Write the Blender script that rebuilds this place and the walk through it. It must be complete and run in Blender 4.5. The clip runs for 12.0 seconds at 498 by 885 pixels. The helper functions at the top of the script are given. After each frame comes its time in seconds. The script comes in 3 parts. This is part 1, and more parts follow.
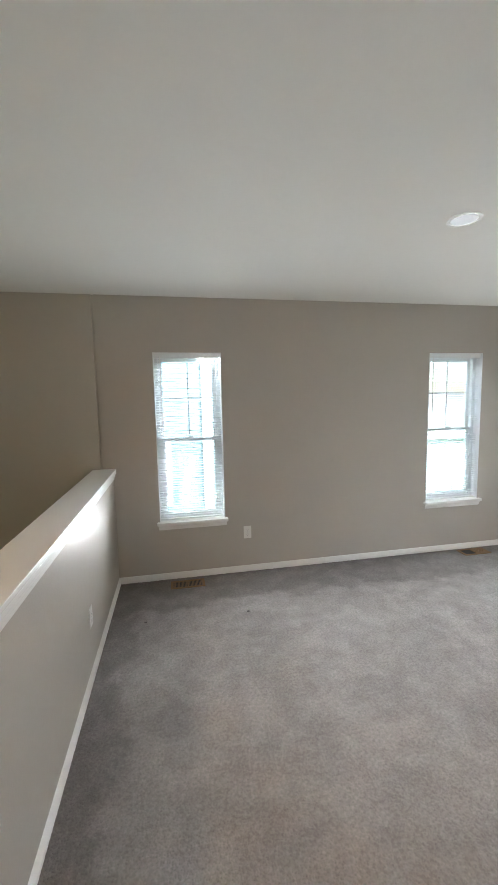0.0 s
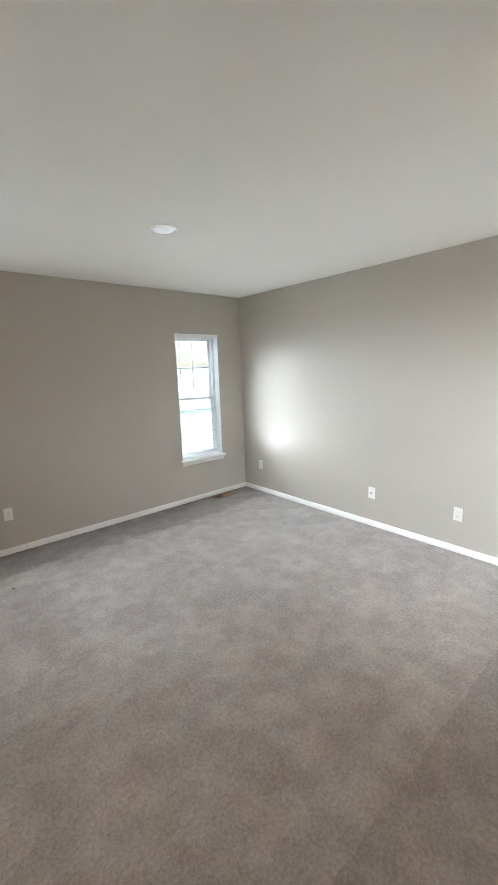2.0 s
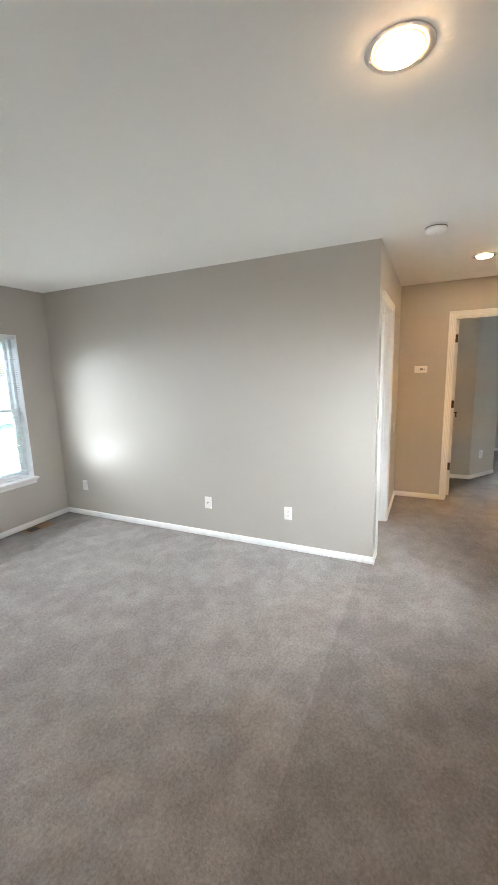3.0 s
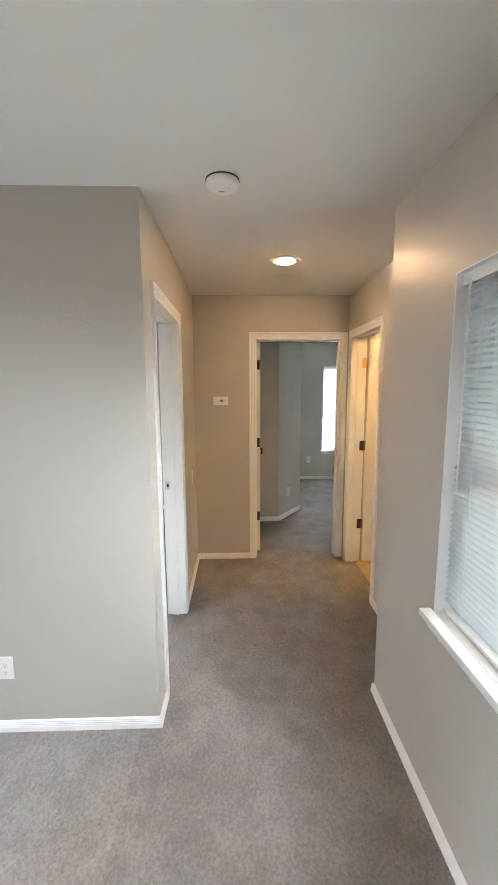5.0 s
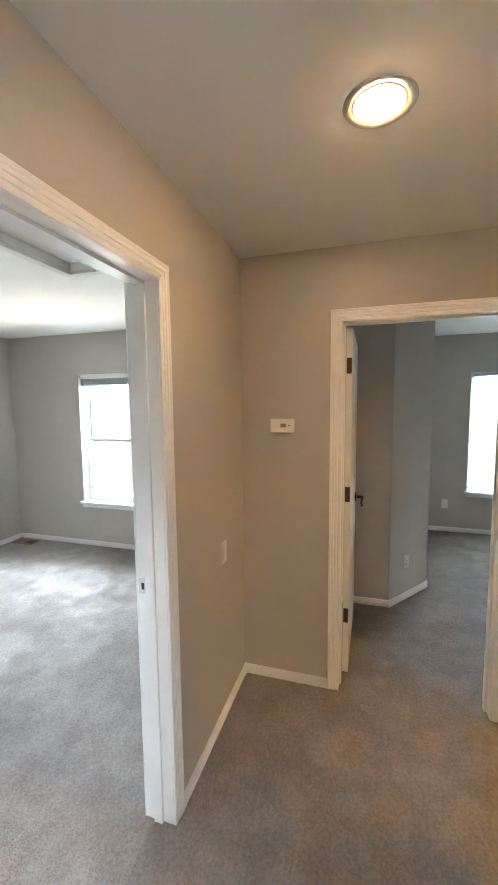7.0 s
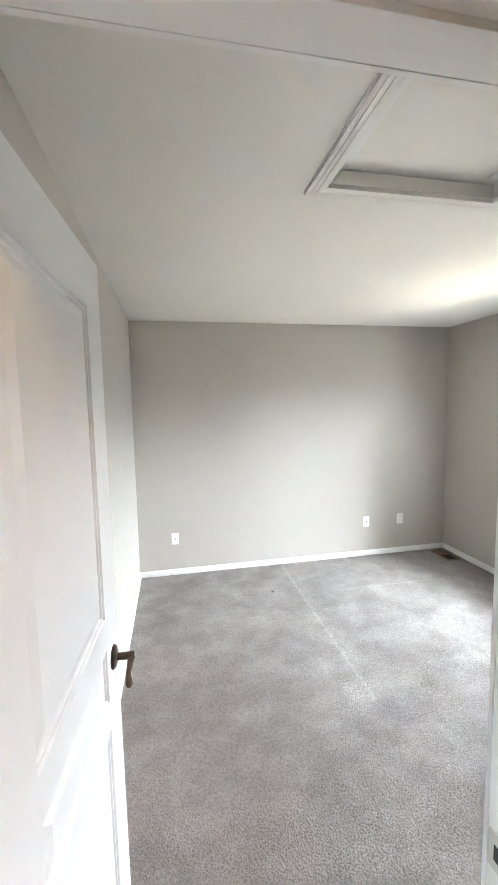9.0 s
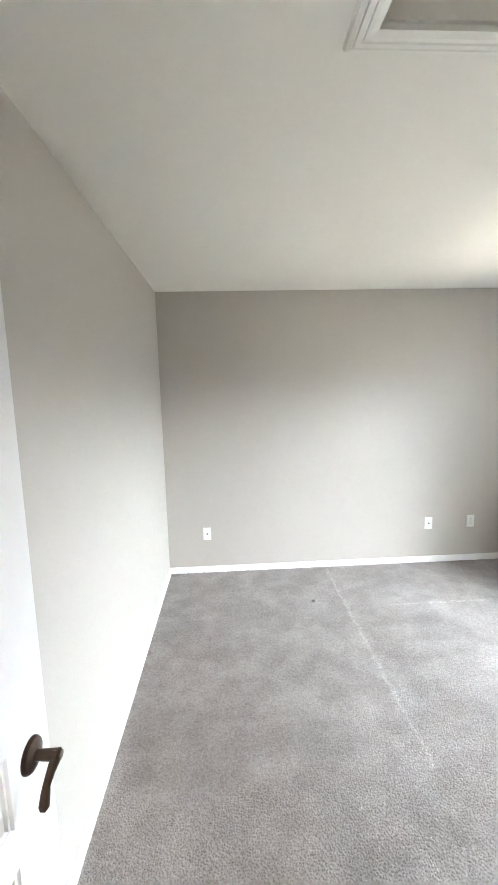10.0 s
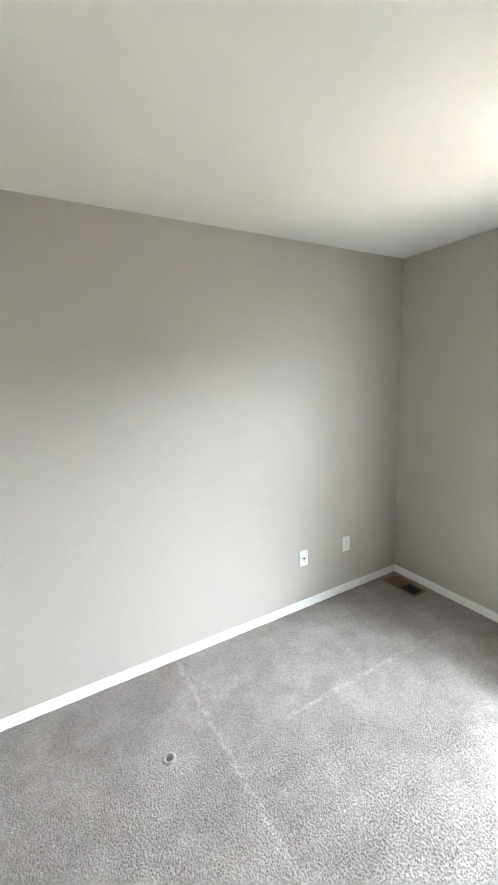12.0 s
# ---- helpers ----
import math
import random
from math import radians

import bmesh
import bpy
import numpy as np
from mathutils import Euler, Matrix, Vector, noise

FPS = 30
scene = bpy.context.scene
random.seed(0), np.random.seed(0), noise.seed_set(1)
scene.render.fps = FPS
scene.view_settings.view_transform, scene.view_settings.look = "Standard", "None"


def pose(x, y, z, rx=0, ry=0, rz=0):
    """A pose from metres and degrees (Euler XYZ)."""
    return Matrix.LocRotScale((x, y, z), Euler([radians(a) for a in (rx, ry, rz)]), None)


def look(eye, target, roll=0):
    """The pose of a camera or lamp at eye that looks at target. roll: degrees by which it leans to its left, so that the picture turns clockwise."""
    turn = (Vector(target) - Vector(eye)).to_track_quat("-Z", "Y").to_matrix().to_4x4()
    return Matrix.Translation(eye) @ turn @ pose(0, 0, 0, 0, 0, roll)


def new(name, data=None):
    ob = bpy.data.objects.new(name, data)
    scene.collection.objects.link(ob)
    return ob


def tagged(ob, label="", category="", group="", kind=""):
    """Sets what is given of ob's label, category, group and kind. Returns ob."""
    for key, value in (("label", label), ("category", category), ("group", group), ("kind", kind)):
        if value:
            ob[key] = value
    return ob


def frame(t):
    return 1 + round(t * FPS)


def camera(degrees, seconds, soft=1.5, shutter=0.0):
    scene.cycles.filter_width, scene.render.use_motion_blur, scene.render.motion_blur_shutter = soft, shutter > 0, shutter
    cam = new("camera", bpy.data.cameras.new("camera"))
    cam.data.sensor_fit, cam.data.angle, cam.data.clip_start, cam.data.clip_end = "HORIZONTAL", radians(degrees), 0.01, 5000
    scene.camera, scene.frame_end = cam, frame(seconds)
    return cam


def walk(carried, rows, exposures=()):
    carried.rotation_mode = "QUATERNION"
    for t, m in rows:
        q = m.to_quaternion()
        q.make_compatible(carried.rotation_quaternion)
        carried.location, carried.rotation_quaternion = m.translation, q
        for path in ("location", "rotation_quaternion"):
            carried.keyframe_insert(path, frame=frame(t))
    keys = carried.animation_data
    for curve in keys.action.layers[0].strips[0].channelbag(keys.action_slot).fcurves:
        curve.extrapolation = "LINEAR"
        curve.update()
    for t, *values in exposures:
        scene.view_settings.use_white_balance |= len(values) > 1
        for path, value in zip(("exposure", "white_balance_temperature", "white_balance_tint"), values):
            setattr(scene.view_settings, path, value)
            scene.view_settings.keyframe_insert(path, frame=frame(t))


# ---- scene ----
# ---- camera and walk ----
cam = camera(65.1, 12.0)
PATH = [
    (0, (-0.073, 0.026, 1.574), (0.304, 1.978, 1.357), -1.2),
    (0.5, (-0.092, -0.167, 1.568), (0.45, 1.74, 1.307), -1.1),
    (1, (-0.044, -0.284, 1.587), (0.782, 1.51, 1.273), -1.2),
    (1.5, (-0.01, -0.411, 1.587), (1.046, 1.25, 1.231), -1.6),
    (2, (0.04, -0.487, 1.587), (1.32, 1.002, 1.209), -1.9),
    (2.5, (0.112, -0.436, 1.589), (1.658, 0.776, 1.216), -2.1),
    (3, (0.283, -0.371, 1.567), (2.061, 0.468, 1.203), -1.8),
    (3.5, (0.583, -0.361, 1.611), (2.477, 0.188, 1.276), -1.5),
    (3.7, (0.701, -0.294, 1.651), (2.63, 0.106, 1.307), -0.7),
    (5.3, (1.866, -0.442, 1.634), (3.846, -0.51, 1.357), -0.4),
    (5.5, (2.028, -0.48, 1.624), (4.008, -0.539, 1.351), -0.4),
    (6, (2.391, -0.582, 1.62), (4.376, -0.594, 1.374), -0.8),
    (6.5, (2.742, -0.702, 1.631), (4.717, -0.477, 1.412), -1.1),
    (7, (3.062, -0.695, 1.64), (4.965, -0.113, 1.441), -0.6),
    (7.5, (3.371, -0.626, 1.659), (5.034, 0.475, 1.504), -0.9),
    (7.7, (3.472, -0.592, 1.676), (4.948, 0.751, 1.538), -1.1),
    (9.3, (3.88, -0.25, 1.643), (4.14, 1.723, 1.436), -1.3),
    (9.5, (3.929, -0.166, 1.635), (4.131, 1.811, 1.411), -1.4),
    (10, (4.036, 0.074, 1.639), (4.136, 2.053, 1.365), -1.4),
    (10.5, (4.03, 0.328, 1.615), (4.193, 2.303, 1.341), -1.6),
    (11, (4.044, 0.666, 1.63), (4.353, 2.618, 1.324), -1.7),
    (11.5, (4.138, 1.085, 1.714), (4.698, 2.965, 1.329), -1.4),
    (12, (4.266, 1.403, 1.643), (5.248, 3.112, 1.305), -2.1),
]
EXPOSURES = [(0.0, 2.38, 6300, 9), (2.0, 2.4, 6300, 9), (3.0, 2.32, 6300, 9), (3.7, 2.22, 6250, 9), (5.3, 2.0, 6250, 10), (6.0, 1.92, 6050, 10),
             (7.0, 1.86, 6150, 10), (7.7, 1.8, 6300, 11), (9.3, 1.8, 6450, 13), (11.0, 1.78, 6450, 13), (12.0, 1.68, 6450, 12)]
walk(cam, [(t, look(eye, target, roll)) for t, eye, target, roll in PATH], EXPOSURES)

# strengths of the sky, the daylight and fill in the windows (watts) and the lamps
SKY = 0.05
W_BED, W_BED_UP, W_SOUTH, W_END, W_NORTH = 7600, 270, 5.5, 240, 260
W_UP, W_DOWN, W_EAST, W_SOUTH_UP, W_SKY_SOUTH = 1.9, 2.9, 1.9, 0.9, 600
E_HALL, E_LOFT, E_STAIR, E_BATH, E_LENS = 92, 26, 44, 100, 0.05

# ---- world and light ----
world = bpy.data.worlds.new("world")
scene.world = world
world.use_nodes = True
wn = world.node_tree.nodes
sky = wn.new("ShaderNodeTexSky")
sky.sky_type, sky.sun_disc = "NISHITA", False
sky.sun_elevation, sky.sun_rotation = radians(45), radians(250)
sky.air_density, sky.dust_density = 1.0, 1.0
wn["Background"].inputs[1].default_value = SKY
world.node_tree.links.new(sky.outputs[0], wn["Background"].inputs[0])

# ---- plan, metres ----
CEIL = 2.44
YN = 3.437      # inner face of the window wall
XE = 3.33       # loft's east wall
XB = 3.465      # bedroom's west wall
XF = 6.785      # bedroom's east wall
YC = 0.0        # hall's north face
YB = 0.12       # bedroom's south face
XH = 5.205      # hall's end wall
XV = 5.325      # the same wall's far face
YS = -1.115     # loft's south wall
XS = 3.503      # where the south wall turns
YH = -1.40      # hall's south wall, with the bath door
XHALF = -0.588   # half wall, loft face
XCLOSET = 6.245
XR = 8.40       # far wall of the end room
YEND = -3.4
XWEST = -1.9


def area(name, eye, target, w, h, watts, color, spread=180):
    lamp = bpy.data.lights.new(name, "AREA")
    lamp.shape, lamp.size, lamp.size_y, lamp.energy, lamp.color = "RECTANGLE", w, h, watts, color
    lamp.spread = radians(spread)
    ob = new(name, lamp)
    ob.matrix_world = look(eye, target)
    return ob


# the sky's light at the windows, and the sunlit ground's from below the bedroom
DAY, GROUND = (0.86, 0.93, 1.0), (1.0, 0.88, 0.70)
area("skylight_bedroom", (XF + 3.8, 1.3, 4.0), (XF, 1.3, 1.45), 9.6, 4.8, W_BED, (0.80, 0.91, 1.0))
area("ground_light_bedroom", (XF + 3.0, 2.0, -1.2), (XF, 2.0, 1.3), 5.0, 1.3, W_BED_UP, GROUND)
area("daylight_south", (2.40, YS + 0.004, 1.40), (2.86, YS + 1.20, 0.60), 0.06, 1.0, W_SOUTH, DAY, 96)
area("skylight_south", (2.0, YS - 3.2, 3.7), (2.65, YS, 1.4), 5.0, 2.4, W_SKY_SOUTH, DAY)
# added strip on the sill, aimed up to brighten the ceiling
area("ceiling_fill_south", (2.657, YS + 0.025, 0.84), (2.657, YS + 0.85, 1.40), 0.5, 0.04, W_SOUTH_UP, (0.94, 0.97, 1.0), 110)
# added strips just inside the loft windows to brighten ceiling, floor and east wall
for mid, east in ((2.665, 0.05 * W_EAST), (0.066, 1.5 * W_EAST)):
    area("ceiling_fill_loft", (mid, YN - 0.025, 0.56), (mid, YN - 0.90, 1.16), 0.5, 0.04, W_UP, (0.94, 0.97, 1.0), 135)
    area("daylight_loft", (mid, YN - 0.02, 1.93), (mid + (0.4 if mid < 1 else 0.0), YN - 0.80, 1.15), 0.5, 0.04, W_DOWN, DAY, 102)
    area("daylight_loft_east", (mid + 0.05, YN - 0.03, 1.25), (mid + 0.95, YN - 0.9, 0.75), 0.06, 1.2, east, DAY, 100)
area("skylight_end_room", (XR + 2.3, -2.14, 4.1), (XR, -2.14, 1.2), 3.0, 2.2, W_END, DAY)
area("skylight_loft", (-1.5, YN + 4.6, 4.3), (1.0, YN, 1.2), 16.0, 2.4, W_NORTH, DAY)
sun = bpy.data.lights.new("sun", "SUN")
sun.energy, sun.angle, sun.color = 1.6, radians(0.6), (1.0, 0.95, 0.87)
new("sun", sun).matrix_world = look((-66.5, -24.2, 70.7), (0, 0, 0))


# ---- materials ----
def material(name, color, rough=0.6, metal=0.0):
    m = bpy.data.materials.new(name)
    m.use_nodes = True
    b = m.node_tree.nodes["Principled BSDF"]
    b.inputs["Base Color"].default_value = (*color, 1)
    b.inputs["Roughness"].default_value = rough
    b.inputs["Metallic"].default_value = metal
    return m, m.node_tree, b


def noise_node(tree, scale, detail=2.0, coords=None):
    n = tree.nodes.new("ShaderNodeTexNoise")
    n.inputs["Scale"].default_value, n.inputs["Detail"].default_value = scale, detail
    if coords is not None:
        tree.links.new(coords, n.inputs["Vector"])
    return n.outputs["Fac"]


def spot(tree):
    return tree.nodes.new("ShaderNodeNewGeometry").outputs["Position"]


def math_node(tree, op, a, b=0.0, c=None):
    n = tree.nodes.new("ShaderNodeMath")
    n.operation = op
    for i, v in enumerate((a, b) if c is None else (a, b, c)):
        if isinstance(v, (int, float)):
            n.inputs[i].default_value = v
        else:
            tree.links.new(v, n.inputs[i])
    return n.outputs[0]


def tint(tree, color, fac, amount, base=None):
    """Scale a colour by 1 - amount/2 ... 1 + amount/2 as fac goes from 0 to 1."""
    mul = math_node(tree, "MULTIPLY_ADD", fac, amount, 1 - amount / 2)
    n = tree.nodes.new("ShaderNodeVectorMath")
    n.operation = "SCALE"
    if base is None:
        n.inputs[0].default_value = color
    else:
        tree.links.new(base, n.inputs[0])
    tree.links.new(mul, n.inputs["Scale"])
    return n.outputs[0]


def bump(tree, b, height, strength, distance):
    n = tree.nodes.new("ShaderNodeBump")
    n.inputs["Strength"].default_value, n.inputs["Distance"].default_value = strength, distance
    tree.links.new(height, n.inputs["Height"])
    tree.links.new(n.outputs[0], b.inputs["Normal"])


def painted(name, color, rough, peel, vary=0.05, scale=95):
    """Rolled paint: an orange-peel relief, faint scuffs and a slow drift of tone."""
    m, tree, b = material(name, color, rough)
    p = spot(tree)
    drift = noise_node(tree, 1.3, 3, p)
    scuff = noise_node(tree, 23, 4, p)
    col = tint(tree, color, drift, vary)
    col = tint(tree, color, scuff, vary * 0.6, col)
    tree.links.new(col, b.inputs["Base Color"])
    tree.links.new(math_node(tree, "MULTIPLY_ADD", scuff, 0.14, rough - 0.07), b.inputs["Roughness"])
    bump(tree, b, noise_node(tree, scale, 2, p), peel, 0.002)
    return m


WALL = painted("greige_wall_paint", (0.466, 0.436, 0.388), 0.42, 0.30)
CEILING = painted("off_white_ceiling_paint", (0.772, 0.758, 0.708), 0.8, 0.25, 0.05, 60)
TRIM = painted("white_trim_paint", (0.80, 0.795, 0.775), 0.35, 0.03, 0.02, 40)
DOOR = painted("white_door_paint", (0.69, 0.685, 0.67), 0.35, 0.10, 0.03, 130)
PLASTIC = painted("white_plastic", (0.80, 0.79, 0.76), 0.35, 0.02, 0.02, 60)
VINYL = painted("white_vinyl", (0.80, 0.81, 0.82), 0.3, 0.02, 0.02, 40)
SLAT = painted("white_blind_slat", (0.80, 0.81, 0.80), 0.4, 0.02, 0.04, 40)


def translucent(m, color, share):
    """Let a thin sheet pass part of the light that falls on its far side."""
    tree = m.node_tree
    out = next(n for n in tree.nodes if n.type == "OUTPUT_MATERIAL")
    mix, thin = tree.nodes.new("ShaderNodeMixShader"), tree.nodes.new("ShaderNodeBsdfTranslucent")
    mix.inputs[0].default_value, thin.inputs[0].default_value = share, (*color, 1)
    tree.links.new(tree.nodes["Principled BSDF"].outputs[0], mix.inputs[1])
    tree.links.new(thin.outputs[0], mix.inputs[2])
    tree.links.new(mix.outputs[0], out.inputs[0])


SLAT_THIN = painted("white_thin_blind_slat", (0.80, 0.81, 0.80), 0.4, 0.02, 0.04, 40)
translucent(SLAT_THIN, (0.78, 0.82, 0.83), 0.5)
GREY = painted("grey_plastic", (0.22, 0.22, 0.21), 0.5, 0.02, 0.05, 60)
BAFFLE = painted("brown_lamp_baffle", (0.25, 0.20, 0.15), 0.6, 0.02, 0.1, 60)
BLACK = painted("black_opening", (0.012, 0.011, 0.010), 0.6, 0.02, 0.1, 60)
CONCRETE = painted("plain_subfloor", (0.4, 0.36, 0.3), 0.8, 0.2, 0.1, 20)
SHINGLE = painted("grey_roof_shingle", (0.13, 0.125, 0.12), 0.9, 0.5, 0.3, 30)
SIDING = painted("pale_blue_grey_siding", (0.15, 0.22, 0.25), 0.6, 0.1, 0.08, 30)
GRASS = painted("lawn", (0.07, 0.10, 0.04), 0.9, 0.5, 0.4, 12)


def metal(name, color, rough, wear):
    m, tree, b = material(name, color, rough, 1.0)
    p = spot(tree)
    n = noise_node(tree, 60, 4, p)
    tree.links.new(tint(tree, color, n, wear), b.inputs["Base Color"])
    tree.links.new(math_node(tree, "MULTIPLY_ADD", n, 0.3, rough - 0.1), b.inputs["Roughness"])
    return m


BRONZE = metal("oil_rubbed_bronze", (0.085, 0.06, 0.045), 0.3, 0.5)
BRASS = metal("brass", (0.72, 0.53, 0.22), 0.3, 0.2)
NICKEL = metal("satin_nickel", (0.62, 0.60, 0.57), 0.35, 0.15)
REGISTER = metal("brown_enamelled_steel", (0.28, 0.175, 0.095), 0.5, 0.3)


def contrast(tree, value, low, high):
    n = tree.nodes.new("ShaderNodeMapRange")
    n.inputs["From Min"].default_value, n.inputs["From Max"].default_value = low, high
    tree.links.new(value, n.inputs["Value"])
    return n.outputs[0]


def carpet_material():
    """Cut pile: clumped tufts, brushed nap in large soft patches, and two pressed lines."""
    color = (0.294, 0.268, 0.251)
    m, tree, b = material("grey_cut_pile_carpet", color, 0.95)
    p = spot(tree)
    sep = tree.nodes.new("ShaderNodeSeparateXYZ")
    tree.links.new(p, sep.inputs[0])
    x, y = sep.outputs[0], sep.outputs[1]
    fleck = tree.nodes.new("ShaderNodeNewGeometry").outputs["Random Per Island"]
    warp = contrast(tree, noise_node(tree, 0.9, 4, p), 0.35, 0.65)
    patch = contrast(tree, noise_node(tree, 3.1, 9, p), 0.47, 0.54)
    scuff = contrast(tree, noise_node(tree, 8, 8, p), 0.42, 0.60)
    clump = contrast(tree, noise_node(tree, 120, 5, p), 0.32, 0.68)
    grit = contrast(tree, noise_node(tree, 64, 3, p), 0.36, 0.64)
    rubbed = contrast(tree, noise_node(tree, 34, 4, p), 0.36, 0.56)
    wob = math_node(tree, "MULTIPLY_ADD", noise_node(tree, 9, 3, p), 0.05, -0.025)
    ragged = math_node(tree, "MULTIPLY_ADD", noise_node(tree, 3.2, 7, p), 0.7, -0.35)

    def line(across, at, along, low, high):
        d = math_node(tree, "ABSOLUTE", math_node(tree, "SUBTRACT", math_node(tree, "ADD", across, wob), at))
        near = contrast(tree, d, 0.020, 0.004)
        near = math_node(tree, "MULTIPLY", near, rubbed)
        inside = math_node(tree, "MULTIPLY", math_node(tree, "GREATER_THAN", along, low), math_node(tree, "LESS_THAN", along, high))
        return math_node(tree, "MULTIPLY", near, inside)

    lines = math_node(tree, "ADD", line(x, 4.875, y, 1.5, 3.4), line(y, 2.755, x, 5.2, 6.4))
    # a darker, ragged border along the loft's window wall and half wall
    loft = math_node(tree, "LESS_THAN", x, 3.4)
    dark_border = math_node(tree, "MAXIMUM", math_node(tree, "SUBTRACT", y, 2.92), math_node(tree, "SUBTRACT", -0.34, x))
    dark_border = contrast(tree, math_node(tree, "ADD", dark_border, ragged), -0.02, 0.08)
    dark_border = math_node(tree, "MULTIPLY", dark_border, loft)
    strip = math_node(tree, "LESS_THAN", math_node(tree, "ADD", y, wob), 0.08)
    col = tint(tree, color, patch, 0.11)
    col = tint(tree, color, warp, 0.06, col)
    col = tint(tree, color, clump, 0.13, col)
    col = tint(tree, color, scuff, 0.13, col)
    col = tint(tree, color, grit, 0.20, col)
    col = tint(tree, color, math_node(tree, "SUBTRACT", 0.5, strip), 0.13, col)
    col = tint(tree, color, math_node(tree, "SUBTRACT", 0.5, dark_border), 0.30, col)
    col = tint(tree, color, fleck, 0.14, col)
    col = tint(tree, color, math_node(tree, "ADD", lines, 0.5), 0.30, col)
    tree.links.new(col, b.inputs["Base Color"])
    b.inputs["Sheen Weight"].default_value = 0.15
    b.inputs["Specular IOR Level"].default_value = 0.1
    bump(tree, b, noise_node(tree, 330, 3, p), 0.3, 0.003)
    return m


CARPET = carpet_material()


def vinyl_material():
    color = (0.42, 0.30, 0.14)
    m, tree, b = material("tan_sheet_vinyl", color, 0.3)
    p = spot(tree)
    col = tint(tree, color, noise_node(tree, 14, 5, p), 0.9)
    tree.links.new(col, b.inputs["Base Color"])
    return m


SHEET_VINYL = vinyl_material()


def glass_material():
    m, tree, b = material("window_glass", (0.97, 0.99, 0.98), 0.0)
    b.inputs["Transmission Weight"].default_value = 1.0
    b.inputs["IOR"].default_value = 1.45
    return m


GLASS = glass_material()


def glow(name, color, strength):
    m, tree, b = material(name, (0.8, 0.8, 0.8), 0.4)
    b.inputs["Emission Color"].default_value = (*color, 1)
    b.inputs["Emission Strength"].default_value = strength
    return m


WARM = (1.0, 0.61, 0.30)
BULB_HALL = glow("lit_warm_bulb_hall", WARM, E_HALL)
BULB_LOFT = glow("lit_warm_bulb_loft", WARM, E_LOFT)
BULB_STAIR = glow("lit_warm_bulb_stair", WARM, E_STAIR)
BULB_BATH = glow("lit_warm_bulb_bath", (1.0, 0.56, 0.18), E_BATH)
LENS = glow("dim_cool_lens", (0.85, 0.93, 1.0), E_LENS)


# ---- mesh tools ----
def finish(bm, material, smooth=False):
    me = bpy.data.meshes.new("mesh")
    bmesh.ops.recalc_face_normals(bm, faces=bm.faces)
    bm.to_mesh(me)
    bm.free()
    me.materials.append(material)
    if smooth:
        me.shade_smooth()
        me.set_sharp_from_angle(angle=radians(35))
    return me


def part(name, bm, material, parent=None, label="", smooth=False):
    ob = new(name, finish(bm, material, smooth) if isinstance(bm, bmesh.types.BMesh) else bm)
    if parent is not None:
        ob.parent = parent
    return tagged(ob, label)


def thing(name, at=None, label="", category="", group="", kind=""):
    ob = new(name)
    ob.empty_display_size = 0.05
    if at is not None:
        ob.matrix_world = at
    return tagged(ob, label, category, group, kind)


def box(x0, x1, y0, y1, z0, z1, bm=None, edge=0.0):
    own = bmesh.new()
    m = Matrix.LocRotScale(((x0 + x1) / 2, (y0 + y1) / 2, (z0 + z1) / 2), None, (abs(x1 - x0), abs(y1 - y0), abs(z1 - z0)))
    bmesh.ops.create_cube(own, size=1, matrix=m)
    if edge:
        bmesh.ops.bevel(own, geom=own.edges[:], offset=edge, segments=2, profile=0.7, affect="EDGES")
    if bm is None:
        return own
    return join(bm, own)


def join(bm, other, m=None):
    if m is not None:
        bmesh.ops.transform(other, matrix=m, verts=other.verts)
    me = bpy.data.meshes.new("joined")
    other.to_mesh(me)
    other.free()
    bm.from_mesh(me)
    bpy.data.meshes.remove(me)
    return bm


def lathe(profile, steps=32):
    """A solid of revolution about z from (radius, height) pairs."""
    bm = bmesh.new()
    rings = []
    for r, z in profile:
        if r < 1e-6:
            rings.append([bm.verts.new((0, 0, z))])
        else:
            rings.append([bm.verts.new((r * math.cos(2 * math.pi * i / steps), r * math.sin(2 * math.pi * i / steps), z)) for i in range(steps)])
    for a, b in zip(rings, rings[1:]):
        for i in range(steps):
            j = (i + 1) % steps
            face = [a[i % len(a)], a[j % len(a)], b[j % len(b)], b[i % len(b)]]
            face = [v for n, v in enumerate(face) if v not in face[:n]]
            if len(face) > 2:
                bm.faces.new(face)
    return bm


def tube(points, radii, steps=12, squash=1.0):
    """A round bar along points."""
    bm = bmesh.new()
    rings = []
    pts = [Vector(p) for p in points]
    for n, p in enumerate(pts):
        d = (pts[min(n + 1, len(pts) - 1)] - pts[max(n - 1, 0)]).normalized()
        q = d.to_track_quat("Z", "Y").to_matrix()
        r = radii[n] if isinstance(radii, (list, tuple)) else radii
        rings.append([bm.verts.new(p + q @ Vector((r * math.cos(2 * math.pi * i / steps), squash * r * math.sin(2 * math.pi * i / steps), 0))) for i in range(steps)])
    for a, b in zip(rings, rings[1:]):
        for i in range(steps):
            bm.faces.new([a[i], a[(i + 1) % steps], b[(i + 1) % steps], b[i]])
    bm.faces.new(rings[0])
    bm.faces.new(rings[-1])
    return bm


